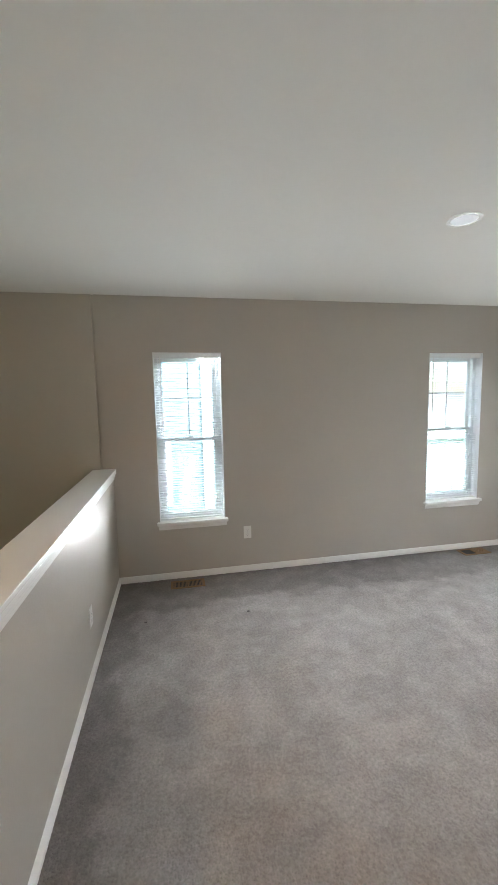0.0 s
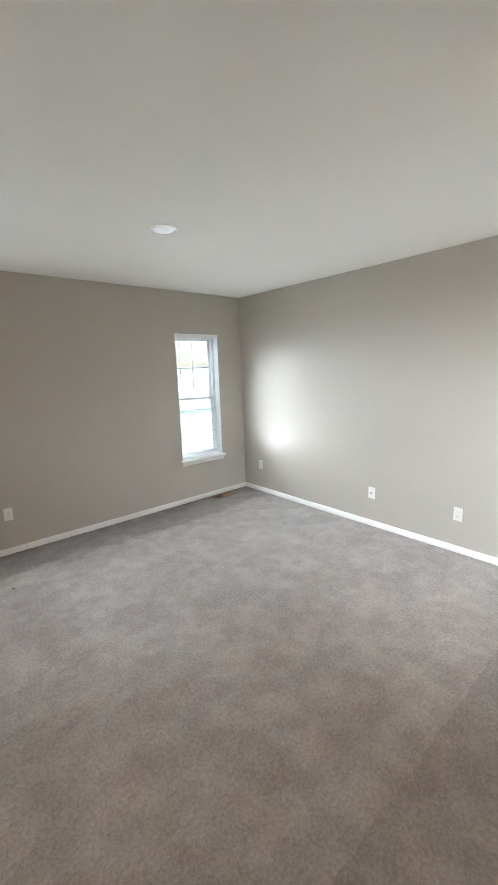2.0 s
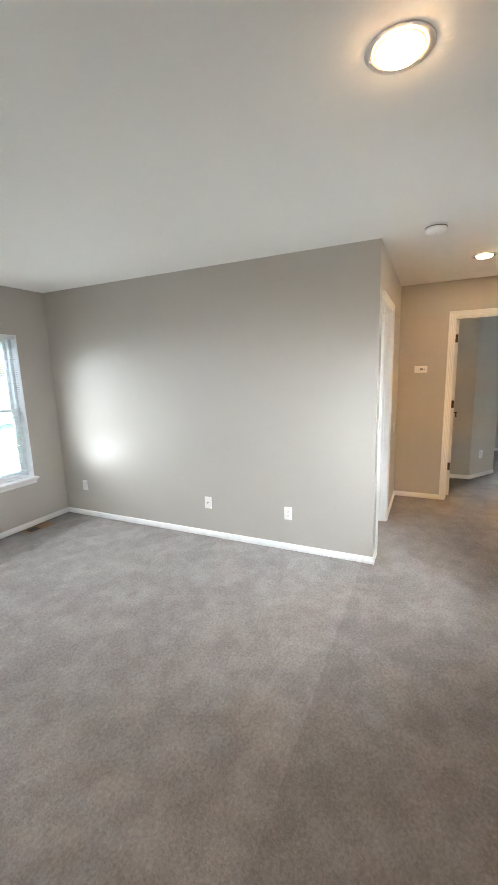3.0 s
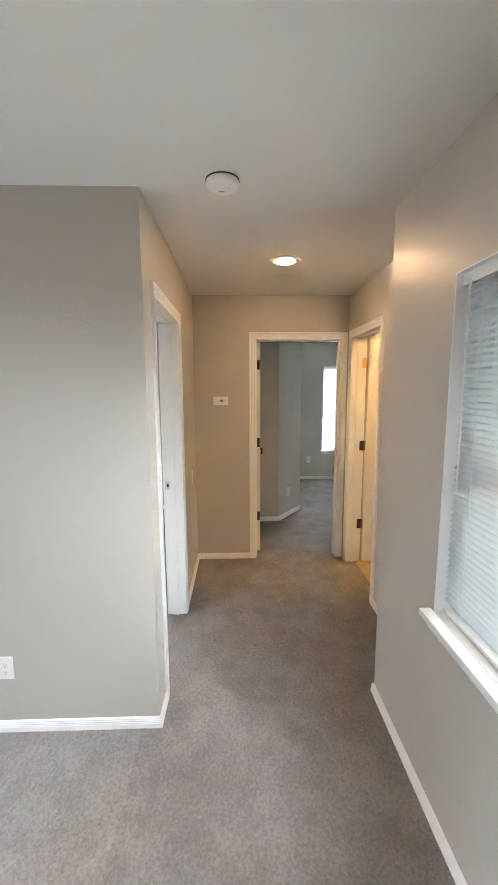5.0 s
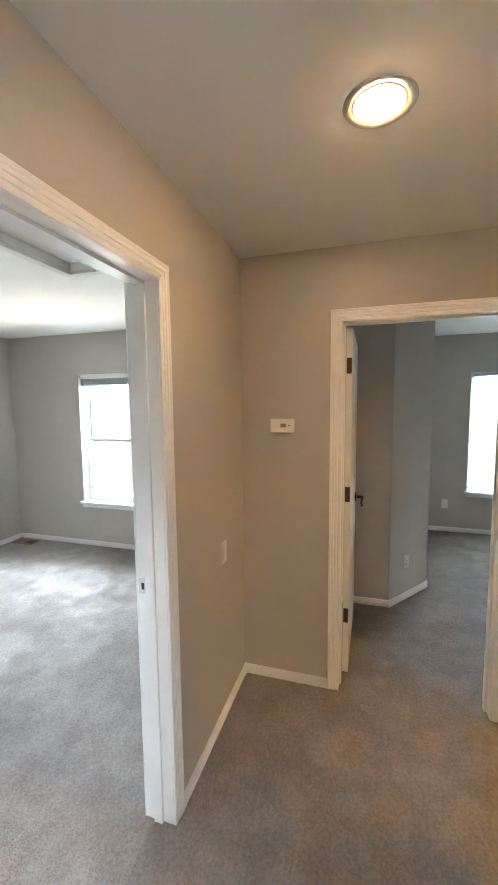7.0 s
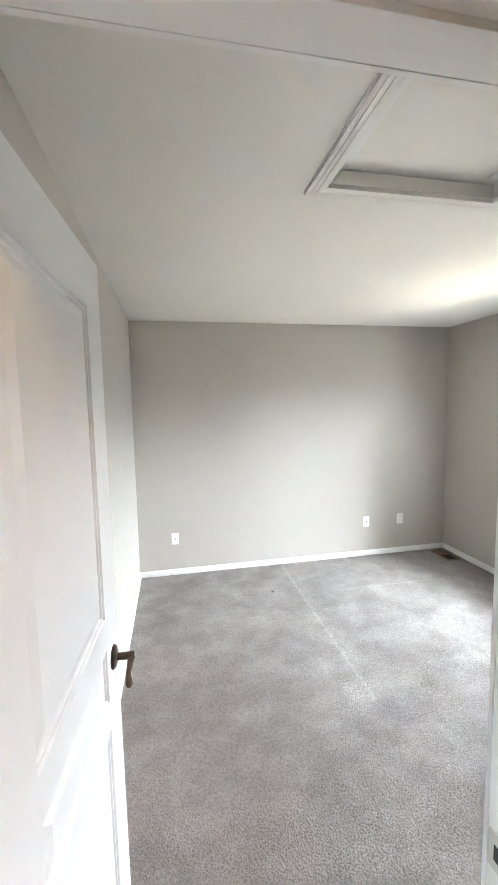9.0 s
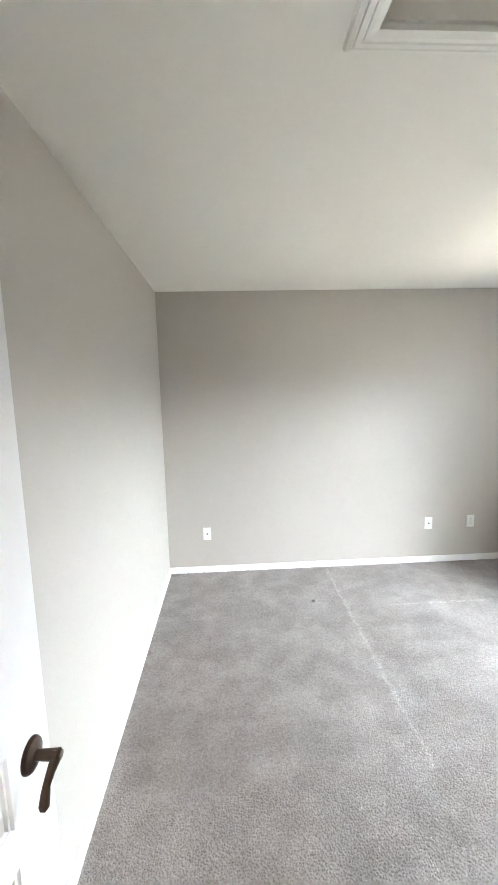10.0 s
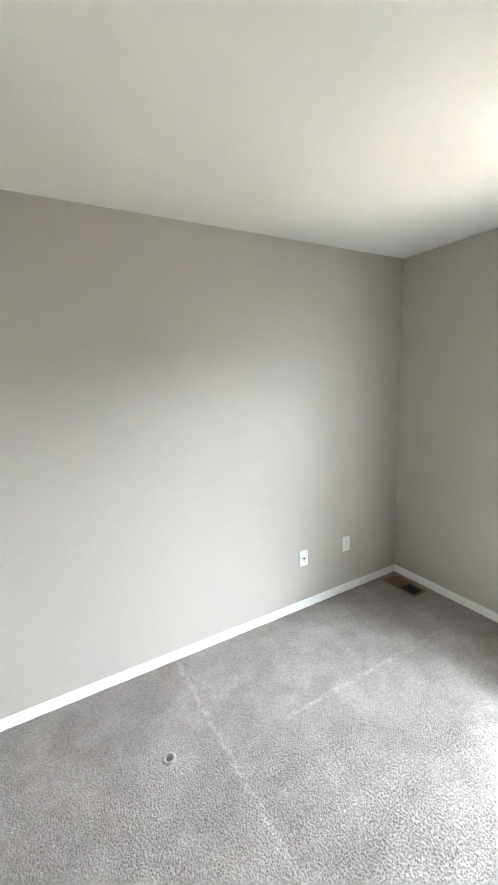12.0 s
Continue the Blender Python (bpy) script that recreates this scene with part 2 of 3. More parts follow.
def plate(cuts_a, cuts_b, c0, c1, holes, put):
    """A slab cut into cells along two axes, with holes through it; put(a, b, c) gives the place."""
    bm, memo = bmesh.new(), {}
    na, nb = len(cuts_a) - 1, len(cuts_b) - 1

    def solid(i, j):
        if not (0 <= i < na and 0 <= j < nb):
            return False
        a, b = (cuts_a[i] + cuts_a[i + 1]) / 2, (cuts_b[j] + cuts_b[j + 1]) / 2
        return not any(h[0] < a < h[1] and h[2] < b < h[3] for h in holes)

    def v(i, j, side):
        if (i, j, side) not in memo:
            memo[i, j, side] = bm.verts.new(put(cuts_a[i], cuts_b[j], c1 if side else c0))
        return memo[i, j, side]

    for i in range(na):
        for j in range(nb):
            if not solid(i, j):
                continue
            for s in (0, 1):
                bm.faces.new([v(i, j, s), v(i + 1, j, s), v(i + 1, j + 1, s), v(i, j + 1, s)])
            for di, dj, p, q in ((-1, 0, (i, j), (i, j + 1)), (1, 0, (i + 1, j), (i + 1, j + 1)),
                                 (0, -1, (i, j), (i + 1, j)), (0, 1, (i, j + 1), (i + 1, j + 1))):
                if not solid(i + di, j + dj):
                    bm.faces.new([v(*p, 0), v(*q, 0), v(*q, 1), v(*p, 1)])
    return bm


def wall(name, axis, at0, at1, a0, a1, holes=(), z0=0.0, z1=CEIL):
    """A wall along axis from a0 to a1, between at0 and at1 across, with openings (a, a, z, z)."""
    cuts = sorted({a0, a1, *(v for h in holes for v in h[:2])})
    levels = sorted({z0, z1, *(v for h in holes for v in h[2:])})
    put = (lambda a, b, c: (a, c, b)) if axis == "x" else (lambda a, b, c: (c, a, b))
    return tagged(part(name, plate(cuts, levels, at0, at1, holes, put), WALL), kind="structure")


# ---- structure ----
Z_WIN = (0.514, 1.985)
WIN_1, WIN_2, WIN_S, WIN_B, WIN_E = (-0.222, 0.354), (2.370, 2.962), (2.36, 2.955), (1.545, 2.47), (-2.475, -1.875)
D1, D2, D3, DTOP = (3.549, 4.283), (-1.323, -0.561), (4.397, 5.084), 2.060

wall("wall_north", "x", YN, YN + 0.15, -0.662, XF + 0.15, [(*WIN_1, *Z_WIN), (*WIN_2, *Z_WIN)])
wall("wall_stair_north", "x", YN - 0.003, YN + 0.15, XWEST, -0.682, z0=-2.8)
# back of a groove added so its shade draws a dark line here
wall("wall_groove_back", "x", YN + 0.020, YN + 0.15, -0.682, -0.662)
wall("wall_stair_west", "y", XWEST - 0.12, XWEST, YS - 0.15, YN + 0.15, z0=-2.8)
wall("wall_loft_east", "y", XE, XB, YC, YN)
wall("wall_hall_north", "x", YC, YB, XB, XF, [(D1[0] - 0.02, D1[1] + 0.02, -0.01, DTOP + 0.02)])
wall("wall_hall_east", "y", XH, XV, YEND, YC, [(D2[0] - 0.02, D2[1] + 0.02, -0.01, DTOP + 0.02)])
wall("wall_south", "x", YS - 0.15, YS, XWEST, XS, [(*WIN_S, 0.80, 2.01)])
wall("wall_hall_return", "y", XS - 0.12, XS, YH - 0.12, YS - 0.15)
wall("wall_hall_south", "x", YH - 0.12, YH, XS, XH, [(D3[0] - 0.02, D3[1] + 0.02, -0.01, DTOP + 0.02)])
wall("wall_bedroom_east", "y", XF, XF + 0.15, YB, YN, [(*WIN_B, *Z_WIN)])
wall("wall_end_room_east", "y", XR, XR + 0.15, YEND, -1.215, [(*WIN_E, *Z_WIN)])
wall("wall_bath_west", "y", XS - 0.12, XS, YEND, YH - 0.12)
wall("wall_far_south", "x", YEND - 0.12, YEND, XS - 0.12, XR + 0.15)
wall("half_wall", "y", XHALF - 0.12, XHALF, YS, YN, z1=1.0)
wall("wall_stair_below", "y", XHALF - 0.12, XHALF - 0.02, YS, YN, z0=-2.8, z1=-0.2)


def prism(points, z0, z1):
    """An upright solid on a footprint."""
    bm = bmesh.new()
    low = [bm.verts.new((x, y, z0)) for x, y in points]
    top = [bm.verts.new((x, y, z1)) for x, y in points]
    bm.faces.new(low)
    bm.faces.new(top)
    for i in range(len(points)):
        j = (i + 1) % len(points)
        bm.faces.new([low[i], low[j], top[j], top[i]])
    return bm


CLOSET = [(XCLOSET, YC), (XCLOSET, -0.880), (6.70, -1.215), (XR + 0.15, -1.215), (XR + 0.15, YC)]
tagged(part("wall_closet", prism(CLOSET, 0, CEIL), WALL), kind="structure")
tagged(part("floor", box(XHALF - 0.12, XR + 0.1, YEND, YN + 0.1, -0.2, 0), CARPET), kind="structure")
tagged(part("floor_bath", box(XS, XH, YEND, YH - 0.09, 0.0, 0.006), SHEET_VINYL), kind="structure")
tagged(part("floor_stairwell", box(XWEST, XHALF, YS, YN, -2.9, -2.8), CONCRETE), kind="structure")
HATCH = (4.393, 5.097, 0.46, 1.05)
xs, ys = [XWEST - 0.12, HATCH[0], HATCH[1], XR + 0.15], [YEND - 0.12, HATCH[2], HATCH[3], YN + 0.15]
tagged(part("ceiling", plate(xs, ys, CEIL, CEIL + 0.12, [HATCH], lambda a, b, c: (a, b, c)), CEILING), kind="structure")
tagged(part("roof_deck", box(XWEST - 0.12, XR + 0.15, YEND - 0.12, YN + 0.15, CEIL + 0.121, CEIL + 0.2), SHINGLE), kind="structure")

# ---- trim ----
RIB = [(0.0, 0.0), (0.013, 0.0), (0.013, 0.024), (0.0105, 0.027), (0.0125, 0.032), (0.0095, 0.036),
       (0.0115, 0.041), (0.0075, 0.046), (0.0085, 0.050), (0.003, 0.056), (0.0, 0.057)]


def baseboard(x0, y0, x1, y1, m0=0, m1=0):
    """Skirting along a wall's foot, from one end to the other with the room on its left. m: 1 outside, -1 inside mitre."""
    a, b = Vector((x0, y0, 0)), Vector((x1, y1, 0))
    along = (b - a).normalized()
    out = Vector((-along.y, along.x, 0))
    bm = bmesh.new()
    rings = []
    for end, sign, m in ((a, -1, m0), (b, 1, m1)):
        rings.append([bm.verts.new(end + out * u + along * (sign * m * u) + Vector((0, 0, z))) for u, z in RIB])
    n = len(RIB)
    for i in range(n):
        bm.faces.new([rings[0][i], rings[0][(i + 1) % n], rings[1][(i + 1) % n], rings[1][i]])
    bm.faces.new(rings[0])
    bm.faces.new(rings[1])
    return tagged(part("baseboard", bm, TRIM), "white ribbed wooden baseboard along the wall", "baseboard", "baseboards", "structure")


CW = 0.062  # casing width
baseboard(XE, YN, XHALF, YN, -1, -1)
baseboard(XHALF, YN, XHALF, YS, -1, -1)
baseboard(XE, YC, XE, YN, 1, -1)
baseboard(D1[0] - CW, YC, XE, YC, 0, 1)
baseboard(XH, YC, D1[1] + CW, YC, -1, 0)
baseboard(XH, D2[1] + CW, XH, YC, 0, -1)
baseboard(XHALF, YS, XS, YS, -1, 1)
baseboard(XS, YS, XS, YH, 1, -1)
baseboard(XS, YH, D3[0] - CW, YH, -1, 0)
baseboard(XB, YN, XB, YB, -1, -1)
baseboard(XF, YN, XB, YN, -1, -1)
baseboard(XF, YB, XF, YN, -1, -1)
baseboard(D1[1] + CW, YB, XF, YB, 0, -1)
baseboard(XCLOSET, -0.880, XCLOSET, YC, 0.4, -1)
baseboard(6.70, -1.215, XCLOSET, -0.880, 0, 0.4)
baseboard(XR, -1.215, 6.70, -1.215, -1, 0)
baseboard(XR, YEND, XR, -1.215, -1, -1)


def cap():
    """The half wall's wide cap with a stepped moulding under its lip."""
    ob = thing("half_wall_cap", None, "white painted wooden cap with stepped moulding on the half wall", "wall cap", kind="structure")
    xc = XHALF - 0.06
    part("cap_board", box(xc - 0.098, xc + 0.088, YS, YN - 0.017, 1.0, 1.022, edge=0.005), TRIM, ob)
    for side in (-1, 1):
        bm = bmesh.new()
        f = xc + side * 0.0605
        for w, z0, z1 in ((0.026, 0.980, 0.9995), (0.018, 0.958, 0.9802), (0.010, 0.934, 0.9582)):
            box(f, f + side * w, YS, YN - 0.017, z0, z1, bm, edge=0.0025)
        part("cap_moulding", bm, TRIM, ob)


cap()

# ---- doors ----
CASING = [(0.0, 0.0), (0.0, 0.008), (0.006, 0.0105), (0.014, 0.0105), (0.017, 0.0085), (0.020, 0.012), (0.030, 0.0125),
          (0.033, 0.010), (0.036, 0.014), (0.045, 0.0145), (0.048, 0.012), (0.052, 0.016), (0.060, 0.016), (CW, 0.013), (CW, 0.0)]


def casing(parent, a0, a1, top, put):
    """Three mitred lengths of ribbed casing round an opening; put(a, z, out) gives the place."""
    for kind in ("left", "right", "head"):
        bm = bmesh.new()
        if kind == "head":
            ends = [[(a0 - u, top + u, v) for u, v in CASING], [(a1 + u, top + u, v) for u, v in CASING]]
        else:
            s, a = (-1, a0) if kind == "left" else (1, a1)
            ends = [[(a + s * u, 0.0, v) for u, v in CASING], [(a + s * u, top + u, v) for u, v in CASING]]
        rings = [[bm.verts.new(put(*p)) for p in e] for e in ends]
        n = len(CASING)
        for i in range(n):
            bm.faces.new([rings[0][i], rings[0][(i + 1) % n], rings[1][(i + 1) % n], rings[1][i]])
        bm.faces.new(rings[0])
        bm.faces.new(rings[1])
        part("casing", bm, TRIM, parent)


def leaf_mesh(w, h, t):
    """A moulded three-panel door: stiles, rails and sunk panels with raised fields on both faces."""
    s = 0.130
    panels = [(0.235, 0.755), (0.835, 0.985), (1.07, h - 0.14)]
    steps = [(0.0, 0.0), (0.004, 0.005), (0.010, 0.0045), (0.014, 0.009), (0.022, 0.009), (0.045, 0.003)]
    bm = bmesh.new()
    for d, way in ((0.0, -1), (-t, 1)):
        ca, cb = [0, s, w - s, w], sorted({0.0, h, *(v for p in panels for v in p)})
        for i in range(3):
            for j in range(len(cb) - 1):
                if i == 1 and any(p[0] - 1e-6 < cb[j] and cb[j + 1] < p[1] + 1e-6 for p in panels):
                    continue
                bm.faces.new([bm.verts.new((a, d, z)) for a, z in ((ca[i], cb[j]), (ca[i + 1], cb[j]), (ca[i + 1], cb[j + 1]), (ca[i], cb[j + 1]))])
        for z0, z1 in panels:
            loops = []
            for inset, deep in steps:
                loops.append([bm.verts.new((a, d + way * deep, z)) for a, z in ((s + inset, z0 + inset), (w - s - inset, z0 + inset), (w - s - inset, z1 - inset), (s + inset, z1 - inset))])
            for p, q in zip(loops, loops[1:]):
                for i in range(4):
                    bm.faces.new([p[i], p[(i + 1) % 4], q[(i + 1) % 4], q[i]])
            bm.faces.new(loops[-1])
    for a, b in (((0, 0), (w, 0)), ((w, 0), (w, h)), ((w, h), (0, h)), ((0, h), (0, 0))):
        bm.faces.new([bm.verts.new((p[0], d, p[1])) for p, d in ((a, 0), (b, 0), (b, -t), (a, -t))])
    bmesh.ops.remove_doubles(bm, verts=bm.verts, dist=1e-5)
    return bm


def lever(parent, u, z, side, t):
    """Rosette, neck and a drooping lever on one face of a leaf. side: -1 the hall face, 1 the other."""
    d = -t if side < 0 else 0.0
    m = Matrix.Translation((u, d, z)) @ pose(0, 0, 0, 90 if side < 0 else -90)
    rose = lathe([(0, 0), (0.033, 0), (0.033, 0.003), (0.030, 0.008), (0.022, 0.011), (0.014, 0.013), (0, 0.013)])
    bmesh.ops.transform(rose, matrix=m, verts=rose.verts)
    part("rosette", rose, BRONZE, parent, "dark bronze round rosette", smooth=True)
    neck = lathe([(0, 0.012), (0.011, 0.012), (0.010, 0.020), (0.0115, 0.050), (0.0125, 0.056), (0.009, 0.061), (0, 0.062)], 20)
    bmesh.ops.transform(neck, matrix=m, verts=neck.verts)
    part("lever_neck", neck, BRONZE, parent, "dark bronze neck", smooth=True)
    o = d + side * 0.052
    pts = [(u + 0.002, o, z + 0.009), (u - 0.006, o, z - 0.003), (u - 0.022, o - side * 0.002, z - 0.014), (u - 0.036, o - side * 0.004, z - 0.028),
           (u - 0.044, o - side * 0.003, z - 0.038), (u - 0.056, o, z - 0.050), (u - 0.062, o, z - 0.054)]
    part("lever", tube(pts, [0.008, 0.011, 0.0085, 0.0075, 0.009, 0.010, 0.005], 14, 0.8), BRONZE, parent, "dark bronze drooping lever", smooth=True)


def hinge(parent, x, y, z, spread, mat, name="hinge"):
    """A butt hinge: rounded leaves and a knuckle. spread: the direction of the leaf on the jamb."""
    k = lathe([(0, -0.047), (0.0045, -0.046), (0.0065, -0.043), (0.0065, 0.043), (0.0045, 0.046), (0, 0.047)], 14)
    bmesh.ops.transform(k, matrix=Matrix.Translation((x, y, z)), verts=k.verts)
    dx, dy = spread
    s = box(-0.001, 0.033, -0.0018, 0.0018, -0.044, 0.044, edge=0.0012)
    ang = math.degrees(math.atan2(dy, dx))
    join(k, s, pose(x, y, z, 0, 0, ang))
    part(name, k, mat, parent, smooth=True)


def door(name, a0, a1, put, at, rot, width, opened, wallthick, label, jamb_away, hinge_at, hinge_mats):
    """A cased opening with its jambs, stops, hinges and one open leaf. put(a, z, across) gives the place; across runs from the hall face (0) into the room."""
    ob = thing(name, None, label, "door", kind="structure")
    casing(ob, a0, a1, DTOP, lambda a, z, v: put(a, z, -v))
    casing(ob, a0, a1, DTOP, lambda a, z, v: put(a, z, wallthick + v))

    def board(n, u0, u1, z0, z1, c0, c1):
        p, q = Vector(put(u0, z0, c0)), Vector(put(u1, z1, c1))
        part(n, box(p.x, q.x, p.y, q.y, p.z, q.z, edge=0.0015), TRIM, ob)

    board("jamb", a0 - 0.018, a0, 0, DTOP, 0.001, wallthick - 0.001)
    board("jamb", a1, a1 + 0.018, 0, DTOP, 0.001, wallthick - 0.001)
    board("head_jamb", a0 - 0.018, a1 + 0.018, DTOP, DTOP + 0.018, 0.001, wallthick - 0.001)
    board("door_stop", a0, a0 + 0.011, 0, DTOP - 0.011, 0.045, 0.082)
    board("door_stop", a1 - 0.011, a1, 0, DTOP - 0.011, 0.045, 0.082)
    board("head_stop", a0, a1, DTOP - 0.011, DTOP, 0.045, 0.082)
    t = 0.035
    leaf = part("door_leaf", leaf_mesh(width, 2.03, t), DOOR, ob, "white moulded three-panel leaf, standing open")
    leaf.matrix_local = Matrix.Translation(at) @ pose(0, 0, 0.018, 0, 0, rot + opened)
    for side in (-1, 1):
        lever(leaf, width - 0.065, 0.922, side, t)
    latch = box(width - 0.001, width + 0.0015, -0.030, -0.005, 0.892, 0.952, edge=0.0005)
    part("latch_plate", latch, BRONZE, leaf, "dark bronze latch plate")
    for z, mat in zip((1.845, 1.11, 0.375), hinge_mats):
        hinge(ob, *hinge_at, z, jamb_away, mat)
        part("hinge_leaf", box(-0.0015, 0.001, -0.031, -0.004, z - 0.062, z + 0.026, edge=0.0007), mat, leaf)
    return ob


d1 = door("door_1", *D1, lambda a, z, c: (a, YC + c, z), (D1[0] + 0.004, YB + 0.006, 0), 0, 0.711, 86.4, YB - YC,
          "white cased doorway with a three-panel door open into the bedroom", (0, -1), (D1[0] + 0.0015, YB + 0.004), (BRONZE,) * 3)
strike = box(D1[1] - 0.0025, D1[1] + 0.001, YB - 0.040, YB - 0.004, 0.935, 0.995, edge=0.001)
part("strike_plate", strike, NICKEL, d1, "satin nickel strike plate")
part("strike_hole", box(D1[1] - 0.003, D1[1] - 0.0024, YB - 0.028, YB - 0.016, 0.952, 0.978), BLACK, d1, "dark latch hole")
door("door_2", *D2, lambda a, z, c: (XH + c, a, z), (XV + 0.020, D2[1] - 0.010, 0), -90, 0.745, 89.5, XV - XH,
     "white cased doorway with a three-panel door open into the end room", (-1, 0), (XV + 0.004, D2[1] - 0.0015), (BRONZE,) * 3)
door("door_3", *D3, lambda a, z, c: (a, YH - c, z), (D3[1] + 0.014, YH - 0.140, 0), 180, 0.67, 90, 0.12,
     "white cased doorway with a three-panel door open into the lit bathroom", (0, 1), (D3[1] - 0.0015, YH - 0.124), (BRASS, BRONZE, BRONZE))


# ---- windows ----
def window(name, along, a0, a1, face, out, z0, z1, label, hung=True):
    """A single-hung vinyl window in a plastered reveal, with stool and apron. along: 'x' or 'y'; out: +1 or -1 towards outside."""
    ob = thing(name, None, label, "window", kind="structure")
    zm = z0 + (z1 - z0) * 0.49

    def bx(n, u0, u1, d0, d1, w0, w1, mat, lab="", edge=0.003, parent=ob):
        c0, c1 = sorted((face + out * d0, face + out * d1))
        bm = box(u0, u1, c0, c1, w0, w1, edge=edge) if along == "x" else box(c0, c1, u0, u1, w0, w1, edge=edge)
        return part(n, bm, mat, parent, lab)

    f = 0.038
    bx("window_frame", a0, a0 + f, 0.085, 0.149, z0, z1, VINYL)
    bx("window_frame", a1 - f, a1, 0.085, 0.149, z0, z1, VINYL)
    bx("window_frame", a0 + f, a1 - f, 0.085, 0.149, z1 - f, z1, VINYL)
    bx("window_frame", a0 + f, a1 - f, 0.085, 0.149, z0, z0 + f, VINYL)
    i0, i1 = a0 + f, a1 - f
    s = 0.032
    for n, w0, w1, d in (("upper_sash", zm - 0.018, z1 - f, 0.122), ("lower_sash", z0 + f, zm + 0.018, 0.094)):
        bm = bmesh.new()
        for u0, u1, v0, v1 in ((i0, i0 + s, w0, w1), (i1 - s, i1, w0, w1), (i0 + s, i1 - s, w1 - s, w1), (i0 + s, i1 - s, w0, w0 + s)):
            c0, c1 = sorted((face + out * d, face + out * (d + 0.025)))
            if along == "x":
                box(u0, u1, c0, c1, v0, v1, bm, edge=0.002)
            else:
                box(c0, c1, u0, u1, v0, v1, bm, edge=0.002)
        sash = part(n, bm, VINYL, ob)
        pane = bx("pane", i0 + s - 0.004, i1 - s + 0.004, d + 0.010, d + 0.014, w0 + s - 0.004, w1 - s + 0.004, GLASS, "clear glass", 0, sash)
        pane.visible_shadow = False
        if n == "upper_sash":
            um, vm = (i0 + i1) / 2, (w0 + w1) / 2 + 0.02
            bx("muntin", um - 0.006, um + 0.006, d + 0.004, d + 0.0095, w0 + s, w1 - s, VINYL, "thin white grille bar", 0, sash)
            bx("muntin", i0 + s, i1 - s, d + 0.0045, d + 0.0092, vm - 0.006, vm + 0.006, VINYL, "thin white grille bar", 0, sash)
    for u0, u1, w0, w1 in ((a0, a0 + 0.006, z0 + 0.012, z1), (a1 - 0.006, a1, z0 + 0.012, z1), (a0 + 0.006, a1 - 0.006, z1 - 0.004, z1)):
        bx("reveal_liner", u0, u1, 0.001, 0.0845, w0, w1, VINYL, "white reveal liner", 0.001)
    bx("sash_lock", (i0 + i1) / 2 - 0.03, (i0 + i1) / 2 + 0.03, 0.082, 0.100, zm + 0.0185, zm + 0.030, VINYL)
    bx("window_sill", a0 + 0.0015, a1 - 0.0015, 0.0, 0.085, z0 + 0.001, z0 + 0.012, TRIM, "white painted wooden sill")
    bx("stool", a0 - 0.022, a1 + 0.022, -0.045, -0.0005, z0 - 0.012, z0 + 0.012, TRIM, "white painted stool", 0.005)
    apron = bmesh.new()
    prof = [(0.0, z0 - 0.0125), (0.028, z0 - 0.0125), (0.026, z0 - 0.022), (0.018, z0 - 0.030), (0.015, z0 - 0.050), (0.012, z0 - 0.058), (0.0, z0 - 0.058)]
    rings = []
    for u, sgn in ((a0 - 0.004, -1), (a1 + 0.004, 1)):
        rings.append([apron.verts.new((u + sgn * p * 0.4, face - out * p, z) if along == "x" else (face - out * p, u + sgn * p * 0.4, z)) for p, z in prof])
    for i in range(len(prof)):
        j = (i + 1) % len(prof)
        apron.faces.new([rings[0][i], rings[0][j], rings[1][j], rings[1][i]])
    apron.faces.new(rings[0])
    apron.faces.new(rings[1])
    part("apron", apron, TRIM, ob, "white moulded apron")
    return ob


def slat_mesh(length):
    """One thin curved blind slat, about its own middle, along x."""
    bm = bmesh.new()
    rows = []
    for k in range(5):
        v = (k / 4 - 0.5) * 0.025
        z = 0.0022 * (1 - (v / 0.0125) ** 2)
        rows.append([(bm.verts.new((sx * length / 2, v, z)), bm.verts.new((sx * length / 2, v, z - 0.0006))) for sx in (-1, 1)])
    for p, q in zip(rows, rows[1:]):
        for side in (0, 1):
            bm.faces.new([p[0][side], p[1][side], q[1][side], q[0][side]])
        for e in (0, 1):
            bm.faces.new([p[e][0], q[e][0], q[e][1], p[e][1]])
    for r in (rows[0], rows[-1]):
        bm.faces.new([r[0][0], r[1][0], r[1][1], r[0][1]])
    return finish(bm, SLAT_THIN, True)


